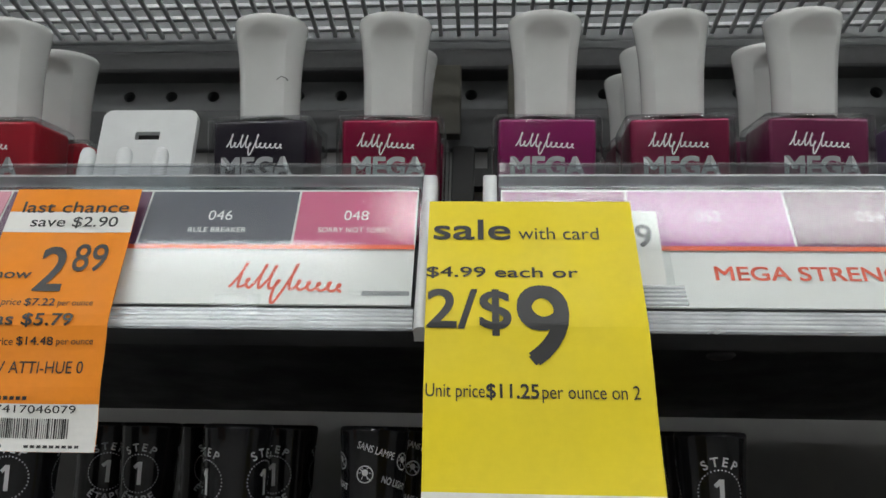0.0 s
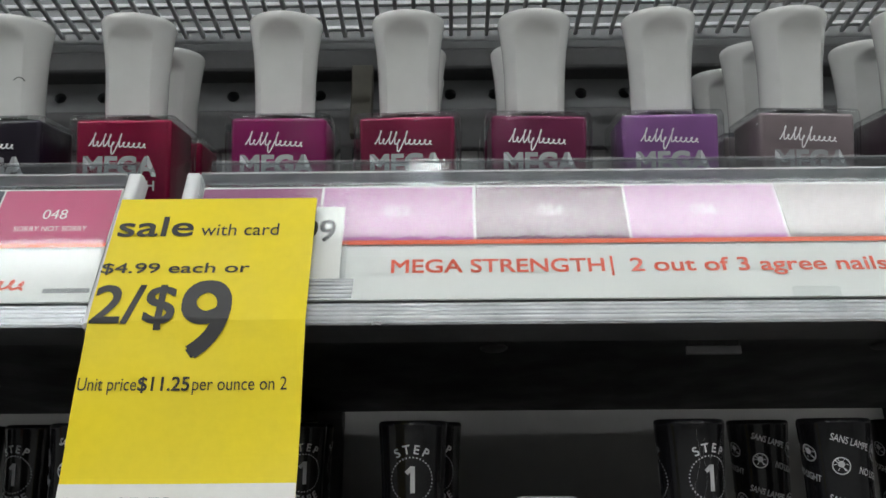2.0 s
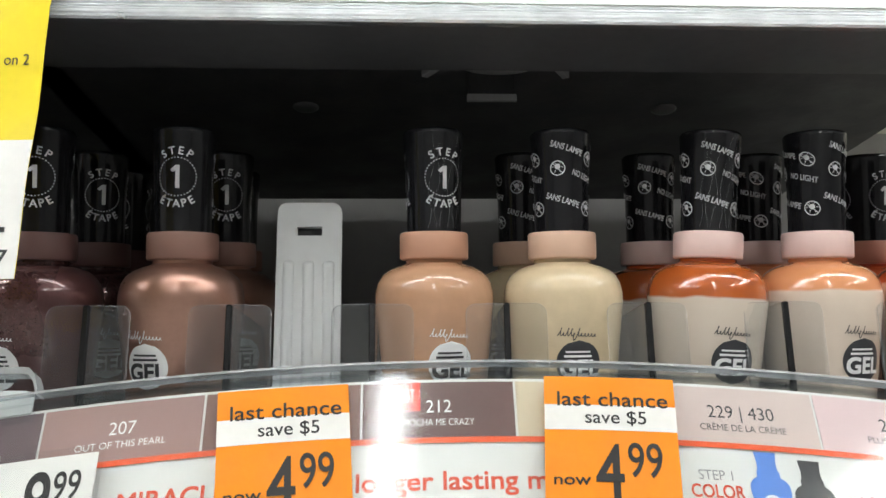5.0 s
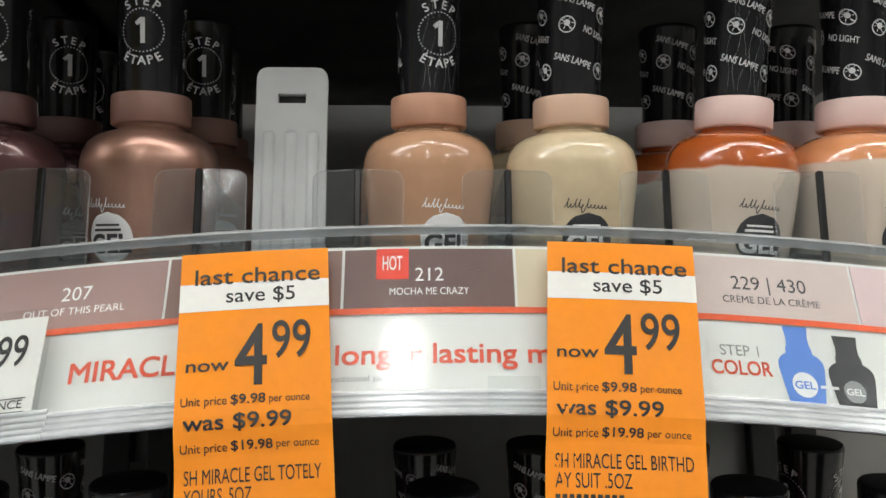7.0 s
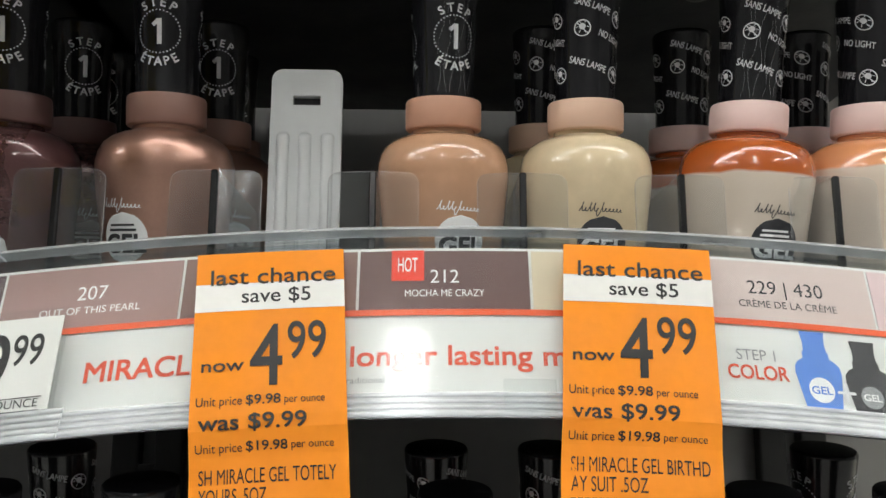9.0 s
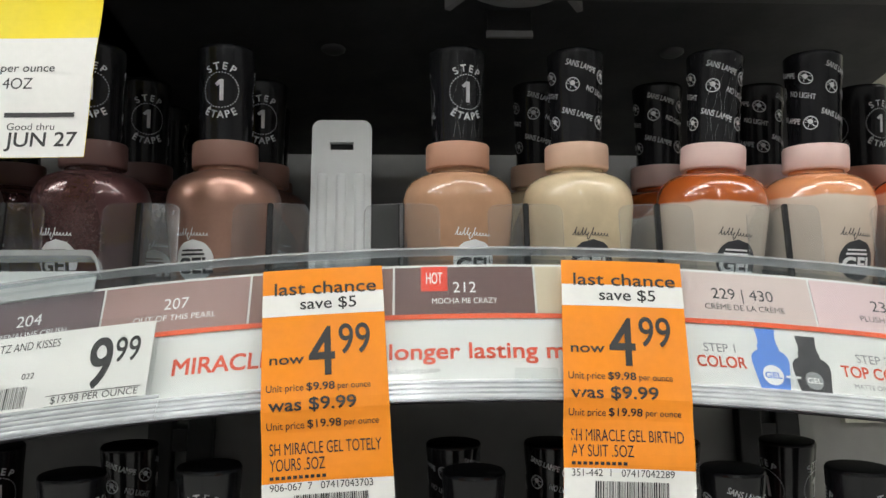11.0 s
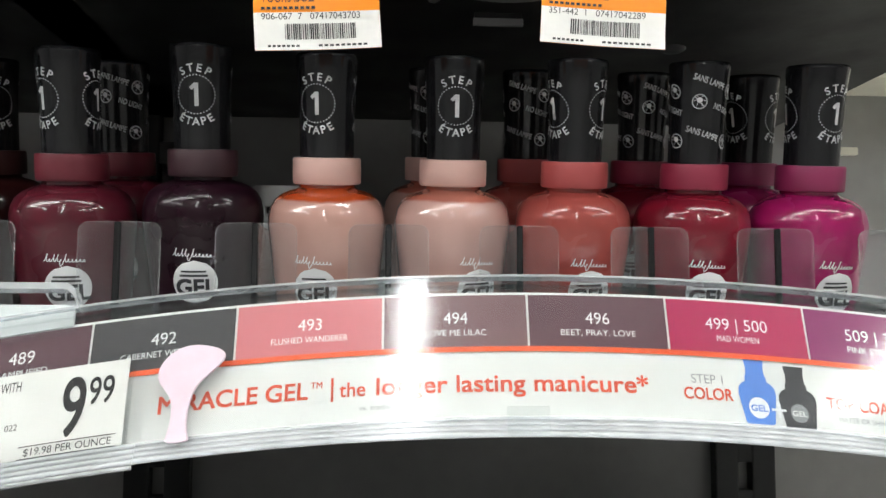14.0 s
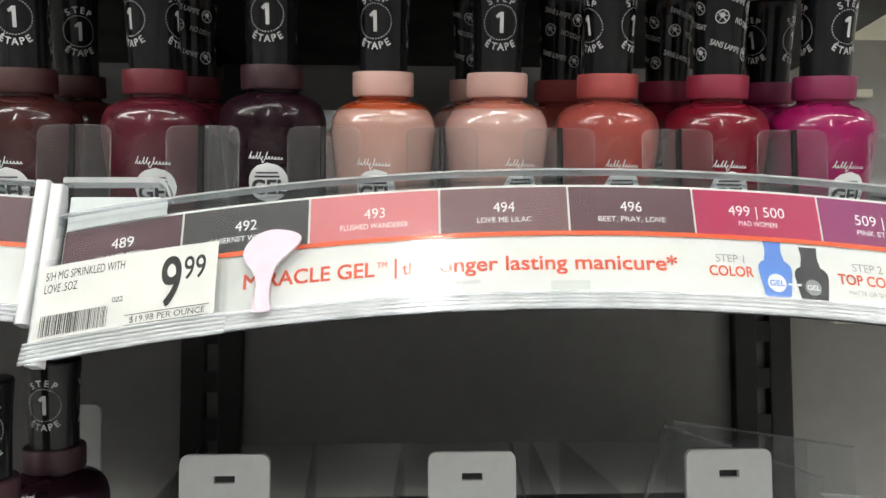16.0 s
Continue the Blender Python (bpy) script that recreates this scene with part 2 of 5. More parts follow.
def glyphs(text):
    """Letter shapes of a text in the built-in font, as flat points and faces, with its box."""
    key = text
    if key not in FONT_CACHE:
        cu = bpy.data.curves.new("letters", "FONT")
        cu.body = text
        cu.size = 1.0
        cu.resolution_u = 5
        ob = bpy.data.objects.new("letters", cu)
        scene.collection.objects.link(ob)
        dg = bpy.context.evaluated_depsgraph_get()
        me = ob.evaluated_get(dg).to_mesh()
        vs = [(v.co.x, v.co.y) for v in me.vertices]
        fs = [tuple(p.vertices) for p in me.polygons]
        ob.evaluated_get(dg).to_mesh_clear()
        bpy.data.objects.remove(ob)
        bpy.data.curves.remove(cu)
        xs = [v[0] for v in vs] or [0, 1]
        ys = [v[1] for v in vs] or [0, 1]
        FONT_CACHE[key] = (vs, fs, min(xs), max(xs), min(ys), max(ys))
    return FONT_CACHE[key]


def art_text(text, u, v, height, width=None, heavy=0.0, align="c", turn=0.0):
    """Text with capitals of that height, set on the base line v; width squeezes it."""
    vs, fs, x0, x1, y0, y1 = glyphs(text)
    k = height / 0.70
    kx = (width / (x1 - x0)) if width else k
    du = {"c": -(x0 + x1) / 2, "l": -x0, "r": -x1}[align] * kx
    c, s = math.cos(radians(turn)), math.sin(radians(turn))
    out = []
    for x, y in vs:
        p, q = x * kx + du, y * k
        out.append((u + c * p - s * q, v + s * p + c * q))
    if not heavy:
        return out, fs
    # a heavier hand: four thin layers, each shifted a little
    d = heavy * 0.55 * min(k, kx)
    n, vs4, fs4 = len(out), [], []
    for i, (du, dv) in enumerate(((-d, -d), (d, -d), (-d, d), (d, d))):
        vs4 += [(p[0] + du, p[1] + dv, 0.000008 * i) for p in out]
        fs4 += [tuple(j + n * i for j in f) for f in fs]
    return vs4, fs4


def art_rect(u0, u1, v0, v1, n=1, m=1):
    vs, fs = [], []
    for j in range(m + 1):
        for i in range(n + 1):
            vs.append((u0 + (u1 - u0) * i / n, v0 + (v1 - v0) * j / m))
    for j in range(m):
        for i in range(n):
            a = j * (n + 1) + i
            fs.append((a, a + 1, a + n + 2, a + n + 1))
    return vs, fs


def art_disc(u, v, r, seg=40, ring=0.0):
    vs, fs = [], []
    for k in range(seg):
        a = 2 * math.pi * k / seg
        vs.append((u + r * math.cos(a), v + r * math.sin(a)))
    if not ring:
        vs.append((u, v))
        fs = [(k, (k + 1) % seg, seg) for k in range(seg)]
        return vs, fs
    for k in range(seg):
        a = 2 * math.pi * k / seg
        vs.append((u + (r - ring) * math.cos(a), v + (r - ring) * math.sin(a)))
    fs = [(k, (k + 1) % seg, seg + (k + 1) % seg, seg + k) for k in range(seg)]
    return vs, fs


def art_stroke(points, w):
    vs, fs = [], []
    n = len(points)
    for i, (x, y) in enumerate(points):
        a, b = points[max(0, i - 1)], points[min(n - 1, i + 1)]
        dx, dy = b[0] - a[0], b[1] - a[1]
        d = math.hypot(dx, dy) or 1
        vs += [(x - dy / d * w / 2, y + dx / d * w / 2), (x + dy / d * w / 2, y - dx / d * w / 2)]
    for i in range(n - 1):
        fs.append((2 * i, 2 * i + 1, 2 * i + 3, 2 * i + 2))
    return vs, fs


def art_script(u, v, width, height, w):
    """A plain flowing stroke in the size of a signature mark: tall loops in a run of small loops, no letters."""
    pts = []
    n = 240
    # relative height and drop of each loop
    tall = (1.0, 0.36, 0.95, 0.92, 0.34, 1.0, 0.36, 0.34, 0.30, 0.34, 0.28)
    drop = (0.0, 0.0, 0.0, 0.0, 0.55, 0.0, 0.0, 0.0, 0.0, 0.0, 0.0)
    m = len(tall)
    for i in range(n + 1):
        t = i / n
        k = min(m - 1, int(t * m))
        ph = 2 * math.pi * m * t
        c = (1 - math.cos(ph)) / 2
        q = 0.5 * (1 + math.cos(ph))
        f = t * m - k
        y = height * (tall[k] * c - (drop[k] * q * (f > 0.5) if k + 1 < m else 0) - (drop[k - 1] * q * (f <= 0.5) if k else 0))
        x = t * width * 0.90 + (0.020 + 0.012 * (1 - tall[k])) * width * math.sin(ph) * (0.6 + 0.4 * c) + 0.32 * y
        pts.append((u - width / 2 + x, v + y + 0.16 * height * (0.5 - t)))
    return art_stroke(pts, w * 0.85)


def art_join(items):
    vs, fs = [], []
    for a, b in items:
        o = len(vs)
        vs += list(a)
        fs += [tuple(i + o for i in f) for f in b]
    return vs, fs


def lay(name, art, surf, off, material, parent, label=""):
    """Lays flat artwork on a surface(u, v, off), in the parent's own space."""
    vs, fs = art
    return add(name, mesh_of(name, [surf(p[0], p[1], off + (p[2] if len(p) > 2 else 0.0)) for p in vs], fs, material), parent, label=label)


def sheet(name, surf, u0, u1, v0, v1, n, m, off, thick, material, parent, label=""):
    """A bent plate on a surface, with real thickness."""
    vs, fs = [], []
    for o in (off, off - thick):
        for j in range(m + 1):
            for i in range(n + 1):
                vs.append(surf(u0 + (u1 - u0) * i / n, v0 + (v1 - v0) * j / m, o))
    N = (n + 1) * (m + 1)
    for j in range(m):
        for i in range(n):
            a = j * (n + 1) + i
            fs.append((a, a + 1, a + n + 2, a + n + 1))
            fs.append((N + a, N + a + n + 1, N + a + n + 2, N + a + 1))
    for i in range(n):
        a, b = i, m * (n + 1) + i
        fs.append((a, N + a, N + a + 1, a + 1))
        fs.append((b, b + 1, N + b + 1, N + b))
    for j in range(m):
        a, b = j * (n + 1), j * (n + 1) + n
        fs.append((a, a + n + 1, N + a + n + 1, N + a))
        fs.append((b, N + b, N + b + n + 1, b + n + 1))
    return add(name, mesh_of(name, vs, fs, material), parent, label=label)


# ---- the room round the gondola ----
def setting(name, x0, x1, y0, y1, z0, z1, material, label, bevel=0.0):
    ob = box(name, x0, x1, y0, y1, z0, z1, material, bevel=bevel)
    return tagged(ob, label=label, category=name.split("_")[0], kind="structure")


setting("floor", -6, 6, -7, 1.0, -0.05, 0.0, M_FLOOR, "worn vinyl floor of the store aisle")
setting("ceiling", -6, 6, -7, 1.0, 3.0, 3.05, M_ROOM, "white ceiling over the store aisle")
setting("wall_south", -6, 6, -7.1, -7.0, 0, 3.0, M_AISLE, "plain grey store wall across the aisle")
setting("wall_west", -6.1, -6, -7, 1.0, 0, 3.0, M_AISLE, "plain grey store wall at the aisle's end")
setting("wall_east", 6, 6.1, -7, 1.0, 0, 3.0, M_AISLE, "plain grey store wall at the aisle's end")
setting("wall_north", -6, 6, 1.0, 1.1, 0, 3.0, M_ROOM, "plain white store wall behind the gondola")


def ceiling_light(x, y, turn, length, width=0.16):
    t = thing("ceiling_light", (x, y, 3.0), "long fluorescent ceiling light with white housing", "ceiling light", "store ceiling lights")
    t.rotation_euler = (0, 0, radians(turn))
    vs, fs = box_data(-width / 2 - 0.02, width / 2 + 0.02, -length / 2 - 0.03, length / 2 + 0.03, -0.03, -0.002, 0.004)
    add("housing", mesh_of("housing", vs, fs, M_ROOM), t)
    vs, fs = box_data(-width / 2, width / 2, -length / 2, length / 2, -0.06, -0.03, 0.008)
    add("diffuser", mesh_of("diffuser", vs, fs, M_TUBE), t, label="glowing white diffuser")
    return t


for k in range(3):
    d = 3.19 + 1.5 * k
    ceiling_light(0.17 - 0.07 * d, -d, -4.0, 1.44, 0.13)
# two rows over the gondola that begin beside the bay
for y in (-0.60, -0.87):
    ceiling_light(1.64, y, 90, 3.78, 0.085)
# unseen rows added to fill in light from the left, clear of the label's reflection
for y in (-1.15, -1.40):
    ceiling_light(-2.30, y, 90, 3.78, 0.085)
# further unseen lights, added to keep up the general fill
for x in (-3.0, 3.0):
    ceiling_light(x, -2.0, 0, 1.35)
for x in (-2.6, 2.4):
    ceiling_light(x, -3.4, 0, 1.35)

# ---- gondola back, uprights and the wire shelf ----
YW = 0.41
setting("back_panel", -0.9, 1.0, YW, YW + 0.02, 0.0, 1.56, M_WALL, "grey steel back panel of the display gondola")


def upright(x0, x1):
    t = thing("gondola_upright", ((x0 + x1) / 2, YW, 0.0), "black slotted steel upright on the back panel", "upright", "gondola uprights")
    xm = (x0 + x1) / 2
    # two cheeks, with the slot row between them
    box("cheek", x0, xm - 0.0035, YW - 0.008, YW - 0.0005, 0.02, 1.56, M_UPRIGHT, t, 0.001)
    box("cheek", xm + 0.0035, x1, YW - 0.008, YW - 0.0005, 0.02, 1.56, M_UPRIGHT, t, 0.001)
    z = 0.9
    vs, fs = box_data(-0.0036, 0.0036, -0.0075, -0.0005, 0.0, 0.011)
    me = mesh_of("web", vs, fs, M_UPRIGHT)
    while z < 1.55:
        add("web", me, t, (0, 0, z))
        z += 0.0254
    return t


for a in (-0.0188, 0.2806, -0.3182, 0.5800):
    upright(a, a + 0.0322)

upper = thing("perforated_panel", (0.1, YW, 1.56), "grey perforated steel panel behind the top shelf", "panel", kind="structure")
box("rail", -0.9, 1.0, YW - 0.012, YW + 0.02, 1.607, 1.622, M_DARKGREY, upper, 0.002)
box("lower_rail", -0.9, 1.0, YW - 0.004, YW + 0.02, 1.56, 1.586, M_DARKGREY, upper, 0.001)
# the panel is punched: strips and webs leave round-cornered holes
box("strip", -0.9, 1.0, YW, YW + 0.02, 1.6015, 1.607, M_UPPER, upper)
box("strip", -0.9, 1.0, YW, YW + 0.02, 1.586, 1.5935, M_UPPER, upper)
box("backing", -0.9, 1.0, YW + 0.019, YW + 0.022, 1.586, 1.607, M_BLACK, upper)


def holed_plate(w, z0, z1, radius, deep):
    """One pitch of a punched steel sheet, with its round hole."""
    bm = bmesh.new()
    zc = (z0 + z1) / 2
    outer = [bm.verts.new((a, 0, b)) for a, b in ((-w / 2, z0), (w / 2, z0), (w / 2, z1), (-w / 2, z1))]
    inner = [bm.verts.new((radius * math.cos(math.pi * k / 8), 0, zc + radius * math.sin(math.pi * k / 8))) for k in range(16)]
    es = [bm.edges.new((a, b)) for ring in (outer, inner) for a, b in zip(ring, ring[1:] + ring[:1])]
    bmesh.ops.triangle_fill(bm, edges=es, use_beauty=True)
    ret = bmesh.ops.extrude_face_region(bm, geom=list(bm.faces))
    for g in ret["geom"]:
        if isinstance(g, bmesh.types.BMVert):
            g.co.y += deep
    bmesh.ops.recalc_face_normals(bm, faces=list(bm.faces))
    me = bpy.data.meshes.new("web")
    bm.to_mesh(me)
    bm.free()
    me.materials.append(M_UPPER)
    return me


me_web = holed_plate(0.0254, 1.5935 - 1.56, 1.6015 - 1.56, 0.0036, 0.004)
for k in range(-34, 34):
    add("web", me_web, upper, (-0.1612 - 0.1 + 0.0254 * k, 0, 0))
box("upper_strip", -0.9, 1.0, YW, YW + 0.02, 1.622, 2.1, M_UPPER, upper)

wire_shelf = thing("wire_shelf", (0.1, YW, 1.64), "grey wire grid shelf above the nail polish", "wire shelf")
bar_len = 1.5
vs, fs = box_data(-bar_len / 2, bar_len / 2, -0.0014, 0.0014, -0.0014, 0.0014, 0.0005, 1)
me_long = mesh_of("wire", vs, fs, M_WIRE)
vs, fs = box_data(-0.0012, 0.0012, -0.30, 0.0, -0.0036, -0.0012, 0.0004, 1)
me_cross = mesh_of("wire", vs, fs, M_WIRE)
for k in range(27):
    add("wire", me_long, wire_shelf, (0.0, -0.006 - 0.0112 * k, 0))
for k in range(-70, 70):
    add("wire", me_cross, wire_shelf, (0.0106 * k, -0.002, 0))
box("rear_lip", -0.65, 0.85, YW - 0.004, YW - 0.001, 1.626, 1.632, M_UPPER, wire_shelf, 0.001, "folded grey rear lip")

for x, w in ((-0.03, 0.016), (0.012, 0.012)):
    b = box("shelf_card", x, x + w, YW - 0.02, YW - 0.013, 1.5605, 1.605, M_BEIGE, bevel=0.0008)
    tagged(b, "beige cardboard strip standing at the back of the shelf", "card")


# ---- display shelves ----
def plane_surface(y0, z0, lean, yaw, x_ref, arch, x_mid):
    """Front face of a shelf edge: u is x, v is the height at the crown; the face leans back and its edge bows upward."""
    sl, sy = math.tan(radians(lean)), math.tan(radians(yaw))
    nrm = Vector((sy, -1.0, sl)).normalized()

    def surf(u, v, off=0.0):
        z = v - arch * (u - x_mid) ** 2
        y = y0 + sl * (z - z0) + sy * (u - x_ref)
        return Vector((u, y, z)) + nrm * off
    return surf


SURF1 = plane_surface(0.1834, 1.4279, 16.0, 0.0, 0.0, 0.0, 0.0)
SURF2 = plane_surface(0.1859, 1.3019, 14.0, -0.9, 0.1147, 0.63, 0.133)
SURF3 = plane_surface(0.1892, 1.1834, 15.0, -2.2, 0.1459, 0.66, 0.147)
SURF4 = plane_surface(0.1900, 1.0300, 15.0, -2.2, 0.1459, 0.66, 0.147)


LEAN1, LEAN2, LEAN3 = 16.0, 9.0, 12.0
H_COL = 0.0465      # height of a round bottle's collar over its base
BH = 0.0390         # height of a square bottle's glass


def foot_of(y, z, length, lean):
    """Where a bottle stands whose point at that length up its axis lies at (y, z), leaning forward."""
    a = radians(lean)
    return y + length * math.sin(a), z - length * math.cos(a)


TRAY1 = (*foot_of(0.1986, 1.4590, BH, LEAN1), LEAN1)
TRAY2 = (*foot_of(0.2142, 1.3381, H_COL, LEAN2), LEAN2)
TRAY3 = (*foot_of(0.2151, 1.2156, H_COL, LEAN3), LEAN3)


def ridge(name, surf, x0, x1, v, radius, off, n, material, parent, label=""):
    """A half-round bar along a shelf edge."""
    m = 6
    vs, fs = [], []
    for i in range(n + 1):
        u = x0 + (x1 - x0) * i / n
        for j in range(m + 1):
            a = math.pi * j / m
            vs.append(surf(u, v - radius * math.cos(a), off + radius * math.sin(a)))
    w = m + 1
    for i in range(n):
        for j in range(m):
            a = i * w + j
            fs.append((a, a + w, a + w + 1, a + 1))
        fs.append((i * w, i * w + m, (i + 1) * w + m, (i + 1) * w))
    fs += [tuple(range(w)), tuple(reversed(range(n * w, n * w + w)))]
    ob = add(name, smooth_by_angle(mesh_of(name, vs, fs, material), 60), parent, label=label)
    ob.visible_shadow = False
    return ob


def upright_bar(surf, x0, x1, v0, v1, parent):
    """White end bracket: a slim bar with rounded front edges and a rounded head."""
    prof = ((0.0, -0.003), (0.0, 0.0016), (0.12, 0.0024), (0.35, 0.0030), (0.65, 0.0030), (0.88, 0.0024), (1.0, 0.0016), (1.0, -0.003))
    rings = [(v0, 0.0), (v0 + (v1 - v0) * 0.33, 0.0), (v0 + (v1 - v0) * 0.66, 0.0), (v1 - 0.0012, 0.0), (v1 - 0.0004, -0.0008), (v1, -0.0022)]
    vs, fs, k = [], [], len(prof)
    for v, d in rings:
        for f, off in prof:
            vs.append(surf(x0 + (x1 - x0) * f, v, min(off, 0.0030 + d)))
    for i in range(len(rings) - 1):
        for j in range(k):
            fs.append((i * k + j, i * k + (j + 1) % k, (i + 1) * k + (j + 1) % k, (i + 1) * k + j))
    fs += [tuple(reversed(range(k))), tuple(range((len(rings) - 1) * k, len(rings) * k))]
    return add("end_bracket", smooth_by_angle(mesh_of("end_bracket", vs, fs, M_ENDCAP), 50), parent, label="white end bracket")


def shelf(surf, x0, x1, z_floor, z_top, z_low, label, tray, step=None, lip=0.0, clips=(), bulge=0.0, tall=0.001):
    """One display shelf: floor plate, front flange, clear holder with grooved rails, end brackets."""
    t = thing("display_shelf", (x0, 0.25, z_floor), label, "shelf", "display shelves")
    o = Vector(t.location)
    ls = lambda u, v, off=0.0: surf(u, v, off) - o
    n = 48
    y_front = surf((x0 + x1) / 2, z_top, 0).y
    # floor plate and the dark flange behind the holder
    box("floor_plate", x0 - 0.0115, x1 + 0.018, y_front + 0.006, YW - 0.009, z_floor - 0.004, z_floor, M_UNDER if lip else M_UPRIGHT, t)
    # the lanes run down to the front on a sloping tray: through (y, z), at a slope in degrees
    ty, tz, slope = tray
    y_a, y_b = y_front + 0.009, YW - 0.045
    h_a, h_b = (tz + (yy - ty) * math.tan(radians(slope)) for yy in (y_a, y_b))
    vs = [Vector((xx, yy, zz)) - o for xx in (x0, x1) for yy, zz in ((y_a, h_a), (y_b, h_b), (y_b, h_b - 0.002), (y_a, h_a - 0.002))]
    fs = [(0, 1, 2, 3), (7, 6, 5, 4), (0, 4, 5, 1), (1, 5, 6, 2), (2, 6, 7, 3), (3, 7, 4, 0)]
    add("sloping_tray", mesh_of("sloping_tray", vs, fs, M_BLACK), t)
    if lip:
        sheet("flange", ls, x0, x1, z_low + 0.0060, z_floor - 0.0005, n, 2, -0.0045, 0.0012, M_DARKGREY, t)
        box("folded_edge", x0, x1, y_front - 0.002, y_front + 0.0310, z_low + 0.0072, z_low + 0.0090, M_DARKGREY, t, 0.0004, "grey steel edge folded under the shelf")
    else:
        sheet("flange", ls, x0, x1, z_low + 0.001, z_floor - 0.0005, n, 2, -0.0045, 0.0012, M_BLACK, t)
    sheet("holder_back", ls, x0, x1, z_low + 0.002, z_top - 0.001, n, 2, -0.0018, 0.0022, M_CLEAR, t).visible_shadow = False
    cover = ls
    if bulge:
        # the straight holder's cover bulges: its lower half turns in towards the rail
        cover = lambda u, v, off=0.0: ls(u, v, off + bulge * min(1.0, max(0.0, (v - z_low - 0.005) / 0.0166)))
    sheet("cover", cover, x0 + 0.0005, x1 - 0.0005, z_low + 0.005, z_top - 0.0016 if not bulge else z_low + 0.0382, n, 6, 0.0012, 0.0006, M_COVER if bulge else M_COVER_BOWED, t, "clear glossy label cover").visible_shadow = False
    sheet("top_rail", ls, x0, x1, z_top - 0.0020, z_top, n, 1, 0.0022, 0.0042, M_CLEAR, t).visible_shadow = False
    sheet("rail_edge", ls, x0, x1, z_top + 0.00005, z_top + 0.0006, n, 1, 0.0024, 0.0040, M_RAIL, t).visible_shadow = False
    sheet("rail_web", ls, x0, x1, z_low, z_low + 0.0046, n, 1, 0.0006, 0.0010, M_RAIL, t).visible_shadow = False
    for dz, rad, off in ((0.0042, 0.00045, 0.0008), (0.0029, 0.00040, 0.0010), (0.0017, 0.00040, 0.0012), (0.0004, 0.00060, 0.0016)):
        ridge("rail", ls, x0, x1, z_low + dz, rad, off, n, M_RAIL, t)
    for c in clips:
        sheet("clip", ls, c, c + 0.0102, z_low + 0.0004, z_low + 0.0066, 4, 1, 0.0034, 0.0008, M_TICKET, t).visible_shadow = False
        if not lip:
            sheet("clip", ls, c - 0.001, c + 0.0098, z_top - 0.0022, z_top + 0.0006, 4, 1, 0.0030, 0.0008, M_CLEAR, t).visible_shadow = False
    for x in (x0 - 0.0038, x1 + 0.0003):
        end = lambda u, v, off=0.0, x=x: ls(x, v, off) + Vector((u - x, 0, 0))
        upright_bar(end, x, x + 0.0034, z_low - 0.001, z_top + tall, t)
    if step:
        # the raised clear corner of the holder at its end
        drop = lambda u: -surf(u, 0.0).z
        rise = lambda u, f, off=0.0: ls(u, z_top - 0.006 + f * (0.006 + (0.0062 + drop(u) - drop(step)) * min(1.0, 0.2 + max(0.0, (step - u) / 0.003) ** 0.5 * 0.8)), off)
        sheet("raised_corner", rise, x0, step, 0.0, 1.0, 24, 3, 0.0022, 0.0010, M_CLEAR, t).visible_shadow = False
        edge = lambda u, f, off=0.0: ls(u, z_top - 0.0016 + (0.0062 + drop(u) - drop(step)) * min(1.0, 0.2 + max(0.0, (step - u) / 0.003) ** 0.5 * 0.8) + 0.0016 * f, off)
        sheet("corner_edge", edge, x0, step, 0.0, 1.0, 24, 1, 0.0028, 0.0040, M_RAIL, t).visible_shadow = False
    if lip:
        box("clear_lip", x0, x1, y_front + 0.0045, y_front + 0.0060, z_top - 0.004, z_top + lip, M_LIP, t, 0.0004).visible_shadow = False
        # pale hazy strip that paints the bright glint along the lip's top
        box("lip_edge", x0, x1, y_front + 0.0045, y_front + 0.0060, z_top + lip + 0.0001, z_top + lip + 0.0005, M_CLIP, t, label="polished upper edge").visible_shadow = False
    return t


shelf(SURF1, 0.0046, 0.2990, 1.4155, 1.4302, 1.3890, "straight display shelf with a clear label holder", TRAY1, lip=0.0074, clips=(0.1418,), bulge=0.0014)
shelf(SURF1, -0.3000, -0.0142, 1.4155, 1.4302, 1.3890, "straight display shelf with a clear label holder", TRAY1, lip=0.0074, clips=(-0.0583,), bulge=0.0014)
shelf(SURF2, 0.0000, 0.2990, 1.2840, 1.3063, 1.2680, "bowed display shelf with a clear curved label holder", TRAY2, step=0.0335, clips=(0.137,), tall=0.0108)
shelf(SURF3, 0.0042, 0.2990, 1.1620, 1.1876, 1.1492, "bowed display shelf with a clear curved label holder", TRAY3, step=0.0345, clips=(0.1395,), tall=0.0108)
SURF3L = plane_surface(0.1952, 1.1834, 15.0, -2.2, -0.0098, 0.30, -0.130)
SURF2L = plane_surface(0.1880, 1.3019, 14.0, -0.9, -0.0098, 0.30, -0.130)
shelf(SURF3L, -0.2990, -0.0042, 1.1620, 1.1890, 1.1506, "bowed display shelf with a clear curved label holder", TRAY3, tall=0.0012)
shelf(SURF2L, -0.2990, -0.0105, 1.2840, 1.3080, 1.2700, "bowed display shelf with a clear curved label holder", TRAY2, tall=0.0012)

